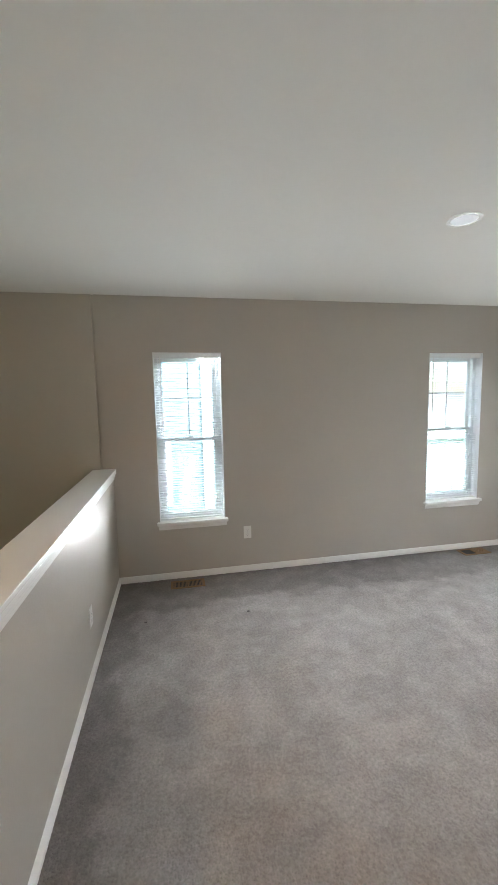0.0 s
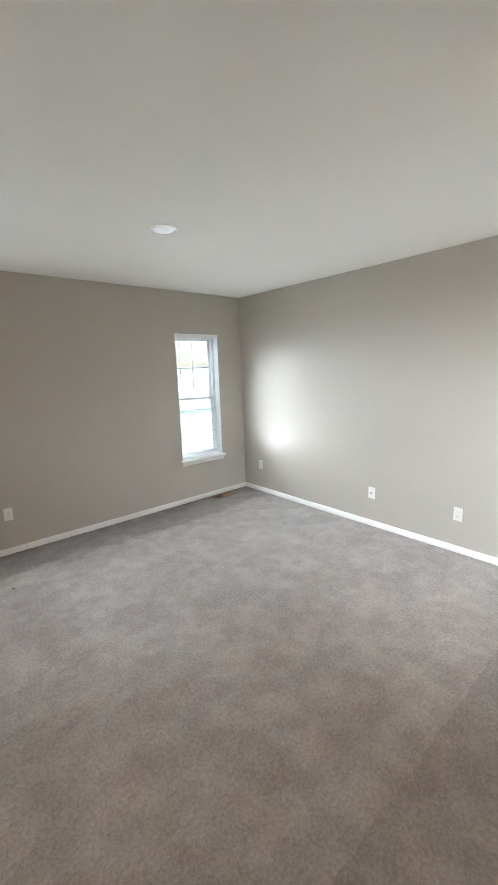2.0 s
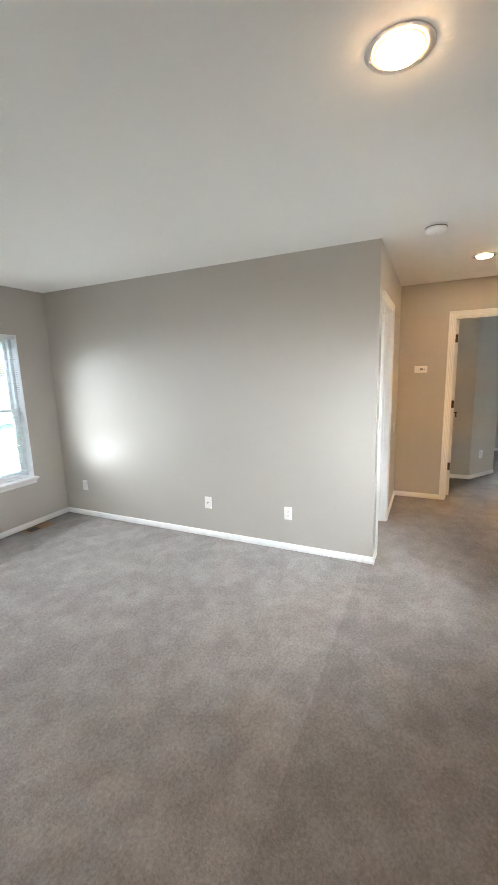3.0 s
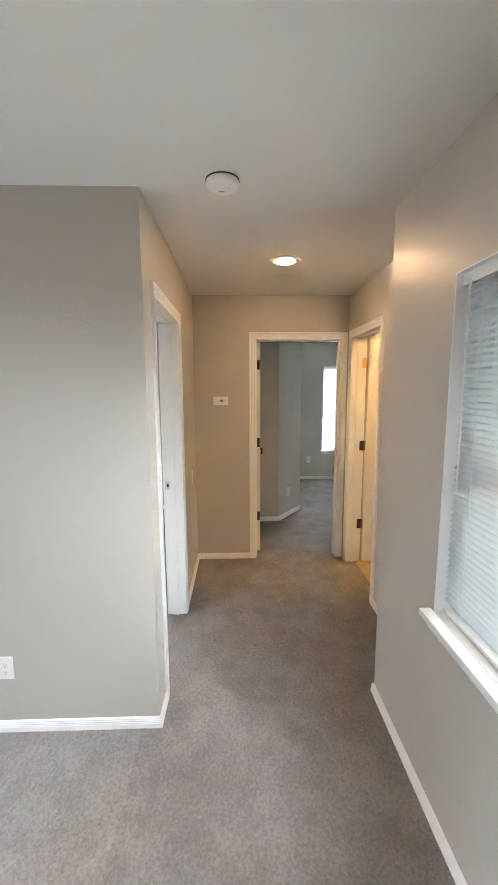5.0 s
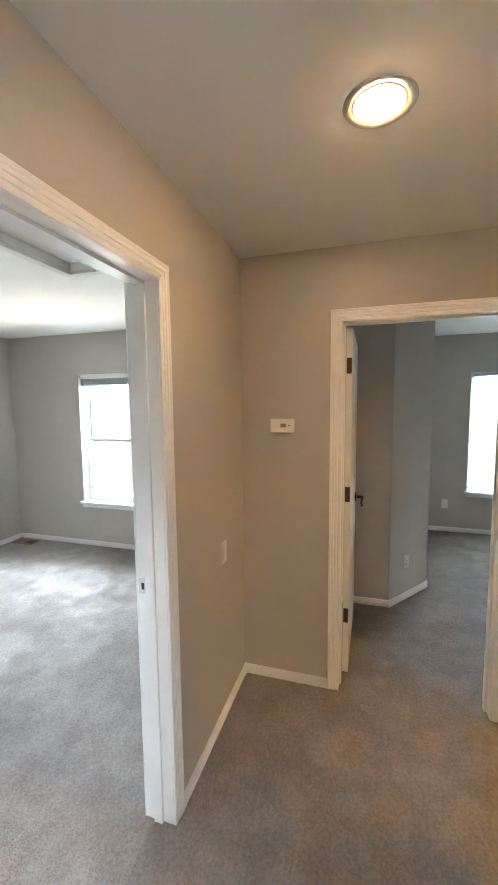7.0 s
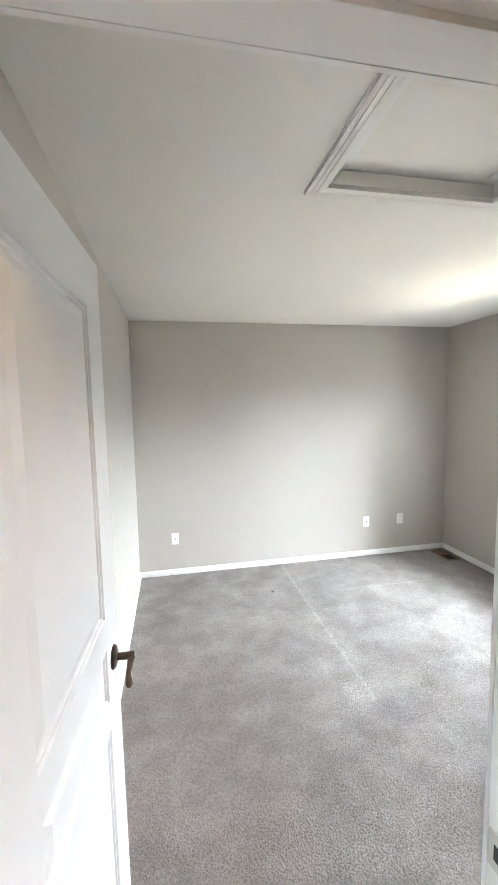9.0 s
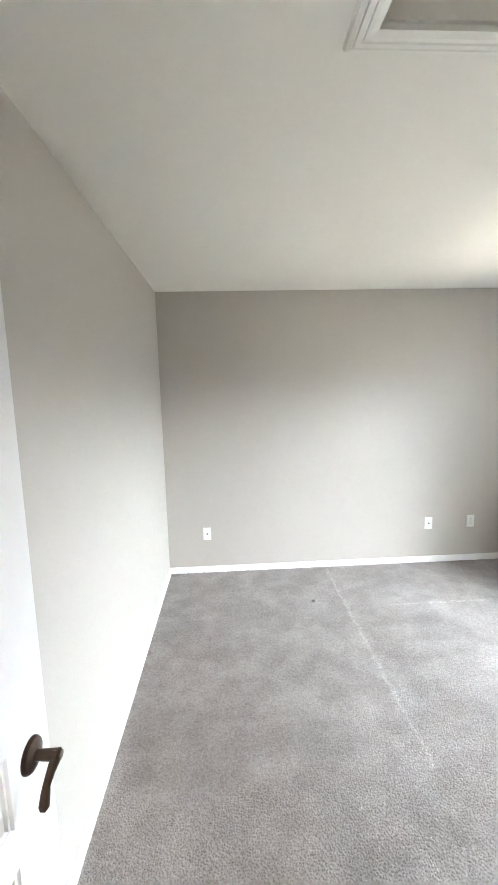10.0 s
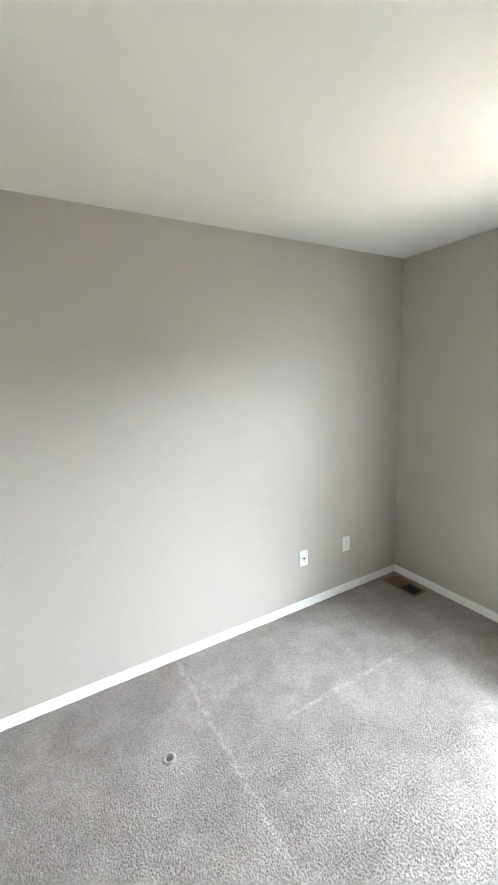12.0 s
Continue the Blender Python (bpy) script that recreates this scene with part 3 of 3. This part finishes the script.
def blind(along, a0, a1, face, out, z0, z1, tilt, lowered, label):
    """A mini blind: headrail with brackets, slats on ladder cords, bottom rail and wand."""
    rot = 0 if along == "x" else 90
    mid = (a0 + a1) / 2
    deep = face + out * 0.045
    at = pose(mid, deep, 0, 0, 0, 0 if out > 0 else 180) if along == "x" else pose(deep, mid, 0, 0, 0, -90 if out > 0 else 90)
    ob = thing("window_blind", at, label, "blind", "mini blinds")
    half = (a1 - a0) / 2 - 0.006
    part("headrail", box(-half, half, -0.014, 0.014, z1 - 0.030, z1 - 0.003, edge=0.003), SLAT, ob, "white metal headrail")
    part("valance", box(-half, half, -0.021, -0.017, z1 - 0.042, z1 - 0.002, edge=0.0015), SLAT, ob, "white valance strip")
    for sx in (-1, 1):
        part("bracket", box(sx * (half - 0.02), sx * half, -0.0165, 0.016, z1 - 0.0335, z1 - 0.0005, edge=0.001), NICKEL, ob, "small metal bracket")
    me = slat_mesh(2 * half - 0.006)
    top, low = z1 - 0.045, z0 + 0.030
    pitch = 0.0215 if lowered else 0.0013
    n = int((top - low) / 0.0215)
    rng = random.Random(int(a0 * 1000))
    zs = [top - k * pitch for k in range(n)]
    for k, z in enumerate(zs):
        s = part("slat", me, None, ob)
        s.matrix_local = pose(rng.uniform(-0.001, 0.001), 0, z, tilt + rng.uniform(-1.5, 1.5) if lowered else 0.0, rng.uniform(-0.12, 0.12), 0)
    zb = low - 0.008 if lowered else zs[-1] - 0.012
    part("bottom_rail", box(-half + 0.002, half - 0.002, -0.0125, 0.0125, zb - 0.007, zb + 0.006, edge=0.003), SLAT, ob, "white bottom rail")
    for sx in (-0.62, 0.62):
        for dy in (-0.0128, 0.0128):
            part("ladder_cord", tube([(sx * half, dy, z1 - 0.03), (sx * half, dy, zb)], 0.0007, 6), SLAT, ob)
    wand = tube([(-half + 0.05, -0.026, z1 - 0.03), (-half + 0.052, -0.028, z1 - 0.35), (-half + 0.055, -0.027, z1 - 0.72)], 0.0032, 8)
    part("tilt_wand", wand, PLASTIC, ob, "clear-white tilt wand", smooth=True)
    return ob


window("window_1", "x", *WIN_1, YN, 1, *Z_WIN, "tall narrow white vinyl window with stool and apron")
window("window_2", "x", *WIN_2, YN, 1, *Z_WIN, "tall narrow white vinyl window near the corner")
window("window_3", "x", *WIN_S, YS, -1, 0.80, 2.01, "white vinyl window above a moulded stool")
window("window_4", "y", *WIN_B, XF, 1, *Z_WIN, "wide white vinyl single-hung window in the bedroom")
window("window_5", "y", *WIN_E, XR, 1, *Z_WIN, "tall narrow white vinyl window in the end room")
blind("x", *WIN_1, YN, 1, *Z_WIN, 8, True, "lowered white mini blind with open slats in the loft window")
blind("x", *WIN_2, YN, 1, *Z_WIN, 4, True, "lowered white mini blind with open slats near the corner")
blind("x", *WIN_S, YS, -1, 0.80, 2.01, 35, True, "lowered white mini blind with half-closed slats")
blind("y", *WIN_B, XF, 1, *Z_WIN, 0, False, "white mini blind drawn up under the window head")
blind("y", *WIN_E, XR, 1, *Z_WIN, 12, True, "lowered white mini blind in the end room window")


# ---- fixtures ----
def hatch():
    """Attic hatch: ribbed frame round the hole and a plain panel lying above it."""
    ob = thing("attic_hatch", None, "off-white attic hatch panel in a ribbed ceiling frame", "attic hatch")
    x0, x1, y0, y1 = HATCH
    prof = [(-0.006, 0.0), (-0.006, -0.014), (0.010, -0.018), (0.020, -0.018), (0.023, -0.015), (0.027, -0.018), (0.038, -0.018), (0.041, -0.014), (0.045, -0.016), (0.055, -0.014), (0.058, -0.008), (0.058, 0.0)]
    corners = [(x0, y0, -1, -1), (x1, y0, 1, -1), (x1, y1, 1, 1), (x0, y1, -1, 1)]
    for k in range(4):
        bm = bmesh.new()
        rings = [[bm.verts.new((x + sx * u, y + sy * u, CEIL + v - 0.0005)) for u, v in prof] for x, y, sx, sy in (corners[k], corners[(k + 1) % 4])]
        n = len(prof)
        for i in range(n):
            bm.faces.new([rings[0][i], rings[0][(i + 1) % n], rings[1][(i + 1) % n], rings[1][i]])
        bm.faces.new(rings[0])
        bm.faces.new(rings[1])
        part("frame_length", bm, CEILING, ob, "off-white ribbed moulding")
    for q in ((x0, x0 + 0.014, y0, y1), (x1 - 0.014, x1, y0, y1), (x0 + 0.014, x1 - 0.014, y0, y0 + 0.014), (x0 + 0.014, x1 - 0.014, y1 - 0.014, y1)):
        part("lip", box(*q, CEIL + 0.0, CEIL + 0.046, edge=0.001), CEILING, ob)
    part("hatch_panel", box(x0 + 0.004, x1 - 0.004, y0 + 0.004, y1 - 0.004, CEIL + 0.052, CEIL + 0.070, edge=0.002), CEILING, ob, "plain off-white panel")
    for sx in (x0 + 0.05, x1 - 0.05):
        part("panel_batten", box(sx - 0.02, sx + 0.02, y0 + 0.05, y1 - 0.05, CEIL + 0.0465, CEIL + 0.0515), TRIM, ob)


hatch()


def downlight(x, y, radius, bulb, dome, fill, label):
    """A recessed lamp: a rolled trim ring, a stepped baffle and the lamp's face."""
    ob = thing("ceiling_light", pose(x, y, CEIL, 180), label, "ceiling light", "recessed lamps")
    r, f = radius, radius * fill
    part("trim_ring", lathe([(r * 0.80, 0.001), (r * 0.80, 0.003), (r * 0.84, 0.0045), (r * 0.92, 0.004), (r * 0.98, 0.0028), (r, 0.0), (r * 0.80, 0.0)], 48), NICKEL, ob, "satin metal trim ring", True)
    if fill < 0.75:
        part("baffle", lathe([(r * 0.80, 0.0035), (r * 0.74, 0.0015), (r * 0.70, 0.0028), (r * 0.66, 0.0012), (f, 0.0022), (f, 0.0008), (r * 0.80, 0.0008)], 48), BAFFLE, ob, "stepped metal baffle", True)
    part("lens", lathe([(f * 0.995, 0.001), (f * 0.94, 0.004 + dome * 0.35), (f * 0.63, 0.004 + dome * 0.75), (f * 0.32, 0.004 + dome * 0.95), (0, 0.004 + dome)], 40), bulb, ob, "lit lamp face", True)


downlight(1.384, 1.820, 0.080, LENS, 0.002, 0.78, "small recessed ceiling light with a cool white lens")
downlight(1.632, -0.240, 0.095, BULB_LOFT, 0.022, 0.68, "recessed ceiling light with a lit warm bulb")
downlight(4.253, -0.708, 0.098, BULB_HALL, 0.014, 0.58, "recessed hall ceiling light with a lit warm bulb")
downlight(-1.30, 0.30, 0.095, BULB_STAIR, 0.022, 0.8, "recessed ceiling light over the stairwell, lit warm")
downlight(4.30, -2.3, 0.12, BULB_BATH, 0.03, 0.8, "lit warm ceiling light in the bathroom")


def smoke_detector(x, y):
    ob = thing("smoke_detector", pose(x, y, CEIL, 180, 0, 15) @ Matrix.Scale(0.95, 4), "white round smoke detector with a dark seam on the ceiling", "smoke detector")
    part("base", lathe([(0, 0), (0.070, 0), (0.071, 0.010), (0.066, 0.013), (0, 0.013)], 48), PLASTIC, ob, smooth=True)
    part("seam", lathe([(0.0, 0.0131), (0.0690, 0.0131), (0.0690, 0.0165), (0, 0.0165)], 48), BLACK, ob, "dark ring seam", True)
    part("cover", lathe([(0.0, 0.0166), (0.0655, 0.0166), (0.067, 0.022), (0.064, 0.034), (0.056, 0.043), (0.040, 0.048), (0, 0.049)], 48), PLASTIC, ob, smooth=True)
    for i in range(3):
        for j in range(3):
            hole = box(-0.003, 0.003, -0.003, 0.003, 0, 0.001)
            bmesh.ops.transform(hole, matrix=Matrix.Translation((0.014 + i * 0.008, -0.008 + j * 0.008, 0.0478 - i * 0.0005)), verts=hole.verts)
            part("sounder_slot", hole, BLACK, ob)
    part("test_button", lathe([(0, 0.048), (0.010, 0.048), (0.010, 0.0505), (0.008, 0.0515), (0, 0.0515)], 20), PLASTIC, ob, smooth=True).location = (-0.018, 0.012, 0)


smoke_detector(3.253, -0.341)


def thermostat():
    ob = thing("thermostat", pose(XH, -0.240, 1.516, 90, 0, -90), "white rectangular wall thermostat with a small display", "thermostat")
    part("back_plate", box(-0.060, 0.060, -0.036, 0.036, 0.0, 0.006, edge=0.002), PLASTIC, ob)
    part("cover", box(-0.066, 0.066, -0.038, 0.038, 0.006, 0.030, edge=0.006), PLASTIC, ob)
    part("display", box(-0.008, 0.022, -0.009, 0.012, 0.0296, 0.0312, edge=0.0005), GREY, ob, "grey display")
    for u in (-0.045, -0.022, 0.040):
        part("button", box(u - 0.005, u + 0.005, -0.002, 0.006, 0.0296, 0.0315, edge=0.0008), GREY if u > 0 else TRIM, ob)


thermostat()


def wall_plate(kind, at, label):
    """A cover plate with a duplex outlet, a coax jack or a rocker switch. at: its pose, z out of the wall."""
    name = {"outlet": "power_outlet", "coax": "coax_plate", "switch": "light_switch"}[kind]
    ob = thing(name, at, label, "light switch" if kind == "switch" else "wall outlet", "wall plates")
    part("cover_plate", box(-0.035, 0.035, -0.057, 0.057, 0, 0.006, edge=0.0025), PLASTIC, ob)
    if kind == "outlet":
        for v in (-0.020, 0.020):
            face = part("receptacle", box(-0.016, 0.016, v - 0.0135, v + 0.0135, 0.006, 0.0085, edge=0.002), PLASTIC, ob)
            for u, h in ((-0.0065, 0.0085), (0.0065, 0.007)):
                part("slot", box(u - 0.0013, u + 0.0013, v - 0.002, v - 0.002 + h, 0.0085, 0.0089), GREY, face)
            part("ground_hole", box(-0.0025, 0.0025, v - 0.0100, v - 0.0055, 0.0085, 0.0089), GREY, face)
        part("screw", lathe([(0, 0.006), (0.003, 0.006), (0.0025, 0.0075), (0, 0.0078)], 10), NICKEL, ob)
    elif kind == "coax":
        part("jack", lathe([(0, 0.006), (0.0065, 0.006), (0.0065, 0.010), (0.0045, 0.0105), (0.0045, 0.016), (0, 0.016)], 14), BRONZE, ob, "dark threaded jack", True)
    else:
        part("rocker", box(-0.0165, 0.0165, -0.033, 0.033, 0.006, 0.0095, edge=0.002), PLASTIC, ob)


def on_wall(x, y, z, facing):
    """A pose on a wall that faces the given way, in degrees from +x."""
    return pose(x, y, z, 90, 0, facing + 90)


wall_plate("outlet", on_wall(0.554, YN, 0.371, 270), "white duplex power outlet on the window wall")
wall_plate("outlet", on_wall(XHALF, 2.295, 0.350, 0), "white duplex power outlet on the half wall")
wall_plate("outlet", on_wall(XE, 3.117, 0.355, 180), "white duplex power outlet near the corner")
wall_plate("coax", on_wall(XE, 1.515, 0.338, 180), "white cable plate with a dark jack")
wall_plate("outlet", on_wall(XE, 0.712, 0.335, 180), "white duplex power outlet on the long wall")
wall_plate("switch", on_wall(4.865, YC, 0.885, 270), "white rocker light switch in the hall")
wall_plate("outlet", on_wall(4.08, YH, 0.380, 90), "white duplex power outlet beside the bathroom door")
wall_plate("coax", on_wall(3.812, YN, 0.362, 270), "white cable plate near the bedroom corner")
wall_plate("coax", on_wall(5.839, YN, 0.374, 270), "white cable plate with a dark jack in the bedroom")
wall_plate("outlet", on_wall(6.236, YN, 0.380, 270), "white duplex power outlet near the bedroom vent")
wall_plate("outlet", on_wall(XF, 1.100, 0.370, 180), "white duplex power outlet beside the bedroom window")
wall_plate("outlet", on_wall(6.427, -1.014, 0.322, 217), "white duplex power outlet on the angled wall")
wall_plate("outlet", on_wall(XR, -1.640, 0.355, 180), "white duplex power outlet in the end room")


def register(x, y, turn, open_half, label):
    """A floor register: a bevelled flange, a dark well and two banks of louvres."""
    ob = thing("floor_vent", pose(x, y, 0.0, 0, 0, turn), label, "floor vent", "floor vents")
    bm = bmesh.new()
    L, W = 0.145, 0.070
    for q in ((-L, L, -W, -W + 0.018), (-L, L, W - 0.018, W), (-L, -L + 0.022, -W + 0.018, W - 0.018), (L - 0.022, L, -W + 0.018, W - 0.018), (-0.006, 0.006, -W + 0.018, W - 0.018)):
        box(*q, 0.0, 0.006, bm, edge=0.0015)
    part("flange", bm, REGISTER, ob, "brown enamelled flange")
    part("well", box(-L + 0.022, L - 0.022, -W + 0.018, W - 0.018, -0.001, 0.0012), BLACK, ob, "dark duct opening")
    for bank, side in ((0, -1), (1, 1)):
        if open_half == side:
            continue
        for k in range(10):
            u = side * (0.014 + k * 0.0115)
            w = 0.0058 if open_half else 0.0026
            s = box(u - w, u + w, -W + 0.018, W - 0.018, -0.0008, 0.0008)
            bmesh.ops.transform(s, matrix=Matrix.Translation((u, 0, 0.0042)) @ pose(0, 0, 0, 0, 12 if open_half else 40, 0) @ Matrix.Translation((-u, 0, 0)), verts=s.verts)
            part("louvre", s, REGISTER, ob)


register(-0.004, 3.298, 0, 0, "brown metal floor vent under the window")
register(2.856, 3.330, 0, -1, "brown metal floor vent with one open half")
register(6.655, 3.235, 90, -1, "brown metal floor vent in the bedroom corner, one half open")


def dent(x, y, r):
    """A pressed mark of a furniture foot: a hollow coloured dark for its shade, in a soft raised rim."""
    ob = thing("carpet_dent", pose(x, y, 0), "small round furniture dent pressed into grey carpet", "carpet dent", "carpet dents")
    part("rim", lathe([(r * 0.6, 0.0005), (r * 0.8, 0.004), (r, 0.006), (r * 1.3, 0.003), (r * 1.6, 0.0003)], 20), CARPET, ob, smooth=True)
    part("hollow", lathe([(0, 0.0006), (r * 0.62, 0.0008)], 20), DENT, ob, "pressed pile with its shade put in as dark colour")


# darker than the carpet: the shade inside the dents is in this colour
DENT = painted("dent_shade_carpet", (0.10, 0.09, 0.085), 0.95, 0.4, 0.3, 150)
dent(4.643, 2.863, 0.022)
dent(-0.326, 2.770, 0.016)
dent(0.421, 2.749, 0.018)


def slot_mark(x0, y0, x1, y1, w):
    """A straight crease pressed into the pile by a piece of furniture, its shade coloured in."""
    d = Vector((x1 - x0, y1 - y0, 0))
    ob = thing("carpet_dent", pose((x0 + x1) / 2, (y0 + y1) / 2, 0, 0, 0, math.degrees(math.atan2(d.y, d.x))), "straight furniture crease pressed into bedroom carpet", "carpet dent", "carpet dents")
    h = d.length / 2
    part("crease", box(-h, h, -w / 2, w / 2, 0.0003, 0.0015), DENT, ob, "pressed pile with its shade put in as dark colour")
    for s in (-1, 1):
        part("rim", box(-h, h, s * w * 0.5, s * w * 1.3, 0.0002, 0.006, edge=0.0025), CARPET, ob)


slot_mark(4.933, 0.513, 5.20, 0.24, 0.012)
slot_mark(4.789, 0.330, 4.93, 0.17, 0.012)

# ---- outside ----
tagged(part("ground", box(-300, 300, -300, 300, -3.2, -3.0), GRASS), kind="structure")


def neighbour():
    """The next house: lap siding, white corner boards, a window, a porch rail and a low shingled wing."""
    ob = thing("house", None, "pale blue-grey sided house with white trim next door", "house")
    y = 8.6
    part("wall", box(-5, 3.2, y, y + 6, -3.0, 3.4), SIDING, ob)
    course = box(-4.9, 0.55, y - 0.022, y - 0.001, 0, 0.145, edge=0.002)
    me = finish(course, SIDING)
    course = box(0.75, 3.1, y - 0.022, y - 0.001, 0, 0.145, edge=0.002)
    me2 = finish(course, SIDING)
    for k in range(42):
        for m in (me, me2):
            o = part("siding_board", m, None, ob)
            o.matrix_local = pose(0, 0, -2.95 + k * 0.15, -3)
    part("corner_board", box(0.55, 0.75, y - 0.06, y - 0.001, -3.0, 3.4, edge=0.005), VINYL, ob, "white trim board")
    part("corner_board", box(3.1, 3.26, y - 0.06, y - 0.001, -3.0, 3.4, edge=0.005), VINYL, ob, "white trim board")
    w = part("window", box(-1.1, -0.25, y - 0.05, y - 0.03, -0.6, 0.7), GREY, ob, "dark window")
    for q in ((-1.2, -1.1, -0.7, 0.8), (-0.25, -0.15, -0.7, 0.8), (-1.1, -0.25, 0.7, 0.8), (-1.1, -0.25, -0.7, -0.6), (-0.7, -0.65, -0.6, 0.7)):
        part("window_trim", box(q[0], q[1], y - 0.07, y - 0.03, q[2], q[3], edge=0.004), VINYL, w, "white trim")
    roof = prism([(-5.4, y - 0.5), (3.6, y - 0.5), (3.6, y + 6.5), (-5.4, y + 6.5)], 3.4, 3.6)
    part("roof", roof, SHINGLE, ob)
    part("wing_wall", box(3.3, 16, y + 1, y + 6, -3.0, 0.6), SIDING, ob, "pale sided wing wall")
    bm = bmesh.new()
    vs = [bm.verts.new(p) for p in ((3.28, y + 0.5, 0.6), (16.4, y + 0.5, 0.6), (16.4, y + 4, 1.7), (3.28, y + 4, 1.7), (3.28, y + 0.5, 0.45), (16.4, y + 0.5, 0.45), (16.4, y + 4, 1.55), (3.28, y + 4, 1.55))]
    for f in ((0, 1, 2, 3), (4, 5, 6, 7), (0, 1, 5, 4), (1, 2, 6, 5), (2, 3, 7, 6), (3, 0, 4, 7)):
        bm.faces.new([vs[i] for i in f])
    part("wing_roof", bm, SHINGLE, ob, "grey shingled low roof")


neighbour()


def backdrop_house():
    """A white-sided house to the east, added to fill the bedroom window with brightness."""
    ob = thing("house", None, "white sided house added as a bright window backdrop", "house")
    part("wall", box(14.0, 20, -9, 12, -3.0, 3.2), VINYL, ob)
    me = finish(box(13.975, 13.999, -8.9, 11.9, 0, 0.145, edge=0.002), VINYL)
    for k in range(40):
        part("siding_board", me, None, ob).matrix_local = pose(0, 0, -2.95 + k * 0.15)
    part("roof", prism([(13.6, -9.4), (20.4, -9.4), (20.4, 12.4), (13.6, 12.4)], 3.2, 3.4), SHINGLE, ob)
    part("fascia", box(13.55, 13.599, -9.4, 12.4, 3.15, 3.4), TRIM, ob, "white fascia")


backdrop_house()


# ---- carpet pile ----
def soft_noise(rng, x, y, cell):
    """Smooth value noise, 0 to 1, with features of about cell metres."""
    gx, gy = (x + 4) / cell, (y + 6) / cell
    grid = rng.random((int(14 / cell) + 3, int(12 / cell) + 3))
    ix, iy = gx.astype(int), gy.astype(int)
    fx, fy = gx - ix, gy - iy
    fx, fy = fx * fx * (3 - 2 * fx), fy * fy * (3 - 2 * fy)
    return (grid[ix, iy] * (1 - fx) + grid[ix + 1, iy] * fx) * (1 - fy) + (grid[ix, iy + 1] * (1 - fx) + grid[ix + 1, iy + 1] * fx) * fy


def pile():
    """Tufts of cut pile: small leaning cones whose lean follows the brushed nap."""
    rng = np.random.default_rng(7)
    step = 0.0092
    rooms = [(XHALF + 0.010, XE - 0.010, YS + 0.010, YN - 0.010), (XE - 0.010, XH - 0.010, YH + 0.010, YC - 0.010), (D1[0], D1[1], YC - 0.010, YB + 0.010),
             (XB + 0.010, XF - 0.010, YB + 0.010, YN - 0.010), (XH - 0.010, XV + 0.010, D2[0], D2[1]), (XV + 0.010, XR - 0.010, YEND + 0.010, YC - 0.010), (D3[0], D3[1], YH - 0.085, YH + 0.010)]
    spots = []
    for x0, x1, y0, y1 in rooms:
        nx, ny = int((x1 - x0) / step), int((y1 - y0) / step)
        gx, gy = np.meshgrid(np.linspace(x0, x1, nx), np.linspace(y0, y1, ny))
        spots.append(np.stack([gx.ravel(), gy.ravel()], 1))
    at = np.concatenate(spots)
    at = at + rng.normal(0, 0.0028, at.shape)
    x, y = at.T
    keep = ~((x > 3.3) & (x < XS - 0.010) & (y < YS + 0.008))
    keep &= ~((y < -0.88) & (x > XCLOSET) & (y > np.maximum(-0.88 - (x - XCLOSET) * 0.735, -1.225))) & ~((x > XCLOSET) & (y > -0.88) & (y < YC))
    for vx, vy, hx, hy in ((-0.004, 3.298, 0.147, 0.072), (2.856, 3.330, 0.147, 0.072), (6.655, 3.235, 0.072, 0.147)):
        keep &= ~((abs(x - vx) < hx) & (abs(y - vy) < hy))
    for vx, vy, r in ((4.643, 2.863, 0.024), (-0.326, 2.770, 0.018), (0.421, 2.749, 0.019)):
        keep &= (x - vx) ** 2 + (y - vy) ** 2 > r * r
    at, x, y = at[keep], x[keep], y[keep]
    n = len(at)
    nap = np.stack([soft_noise(rng, x, y, 0.55) - 0.5, soft_noise(rng, x, y, 0.55) - 0.5], 1) * 0.0022
    nap += np.stack([soft_noise(rng, x, y, 0.11) - 0.5, soft_noise(rng, x, y, 0.11) - 0.5], 1) * 0.0045
    nap += np.stack([soft_noise(rng, x, y, 0.017) - 0.5, soft_noise(rng, x, y, 0.017) - 0.5], 1) * 0.0028
    lean = nap + rng.normal(0, 0.0012, (n, 2))
    clump = soft_noise(rng, x, y, 0.014)
    height = rng.uniform(0.0036, 0.0047, n) + 0.0017 * clump
    turn = rng.uniform(0, 2 * np.pi, n)
    wide = rng.uniform(0.0058, 0.0085, n)
    verts = np.zeros((n, 4, 3))
    for k in range(3):
        verts[:, k, 0] = x + wide * np.cos(turn + k * 2.0944)
        verts[:, k, 1] = y + wide * np.sin(turn + k * 2.0944)
        verts[:, k, 2] = 0.0004
    verts[:, 3, :2] = at + lean
    verts[:, 3, 2] = height
    base = np.arange(n)[:, None] * 4
    faces = np.concatenate([base + [0, 1, 3], base + [1, 2, 3], base + [2, 0, 3]])
    me = bpy.data.meshes.new("carpet_pile")
    me.vertices.add(4 * n)
    me.vertices.foreach_set("co", verts.ravel())
    me.loops.add(faces.size)
    me.loops.foreach_set("vertex_index", faces.ravel().astype(np.int32))
    me.polygons.add(len(faces))
    me.polygons.foreach_set("loop_start", np.arange(0, faces.size, 3, dtype=np.int32))
    me.update(calc_edges=True)
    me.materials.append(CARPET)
    me.shade_smooth()
    tagged(new("carpet_pile", me), "grey cut-pile carpet with brushed, worn nap", "carpet", kind="stuff")


pile()
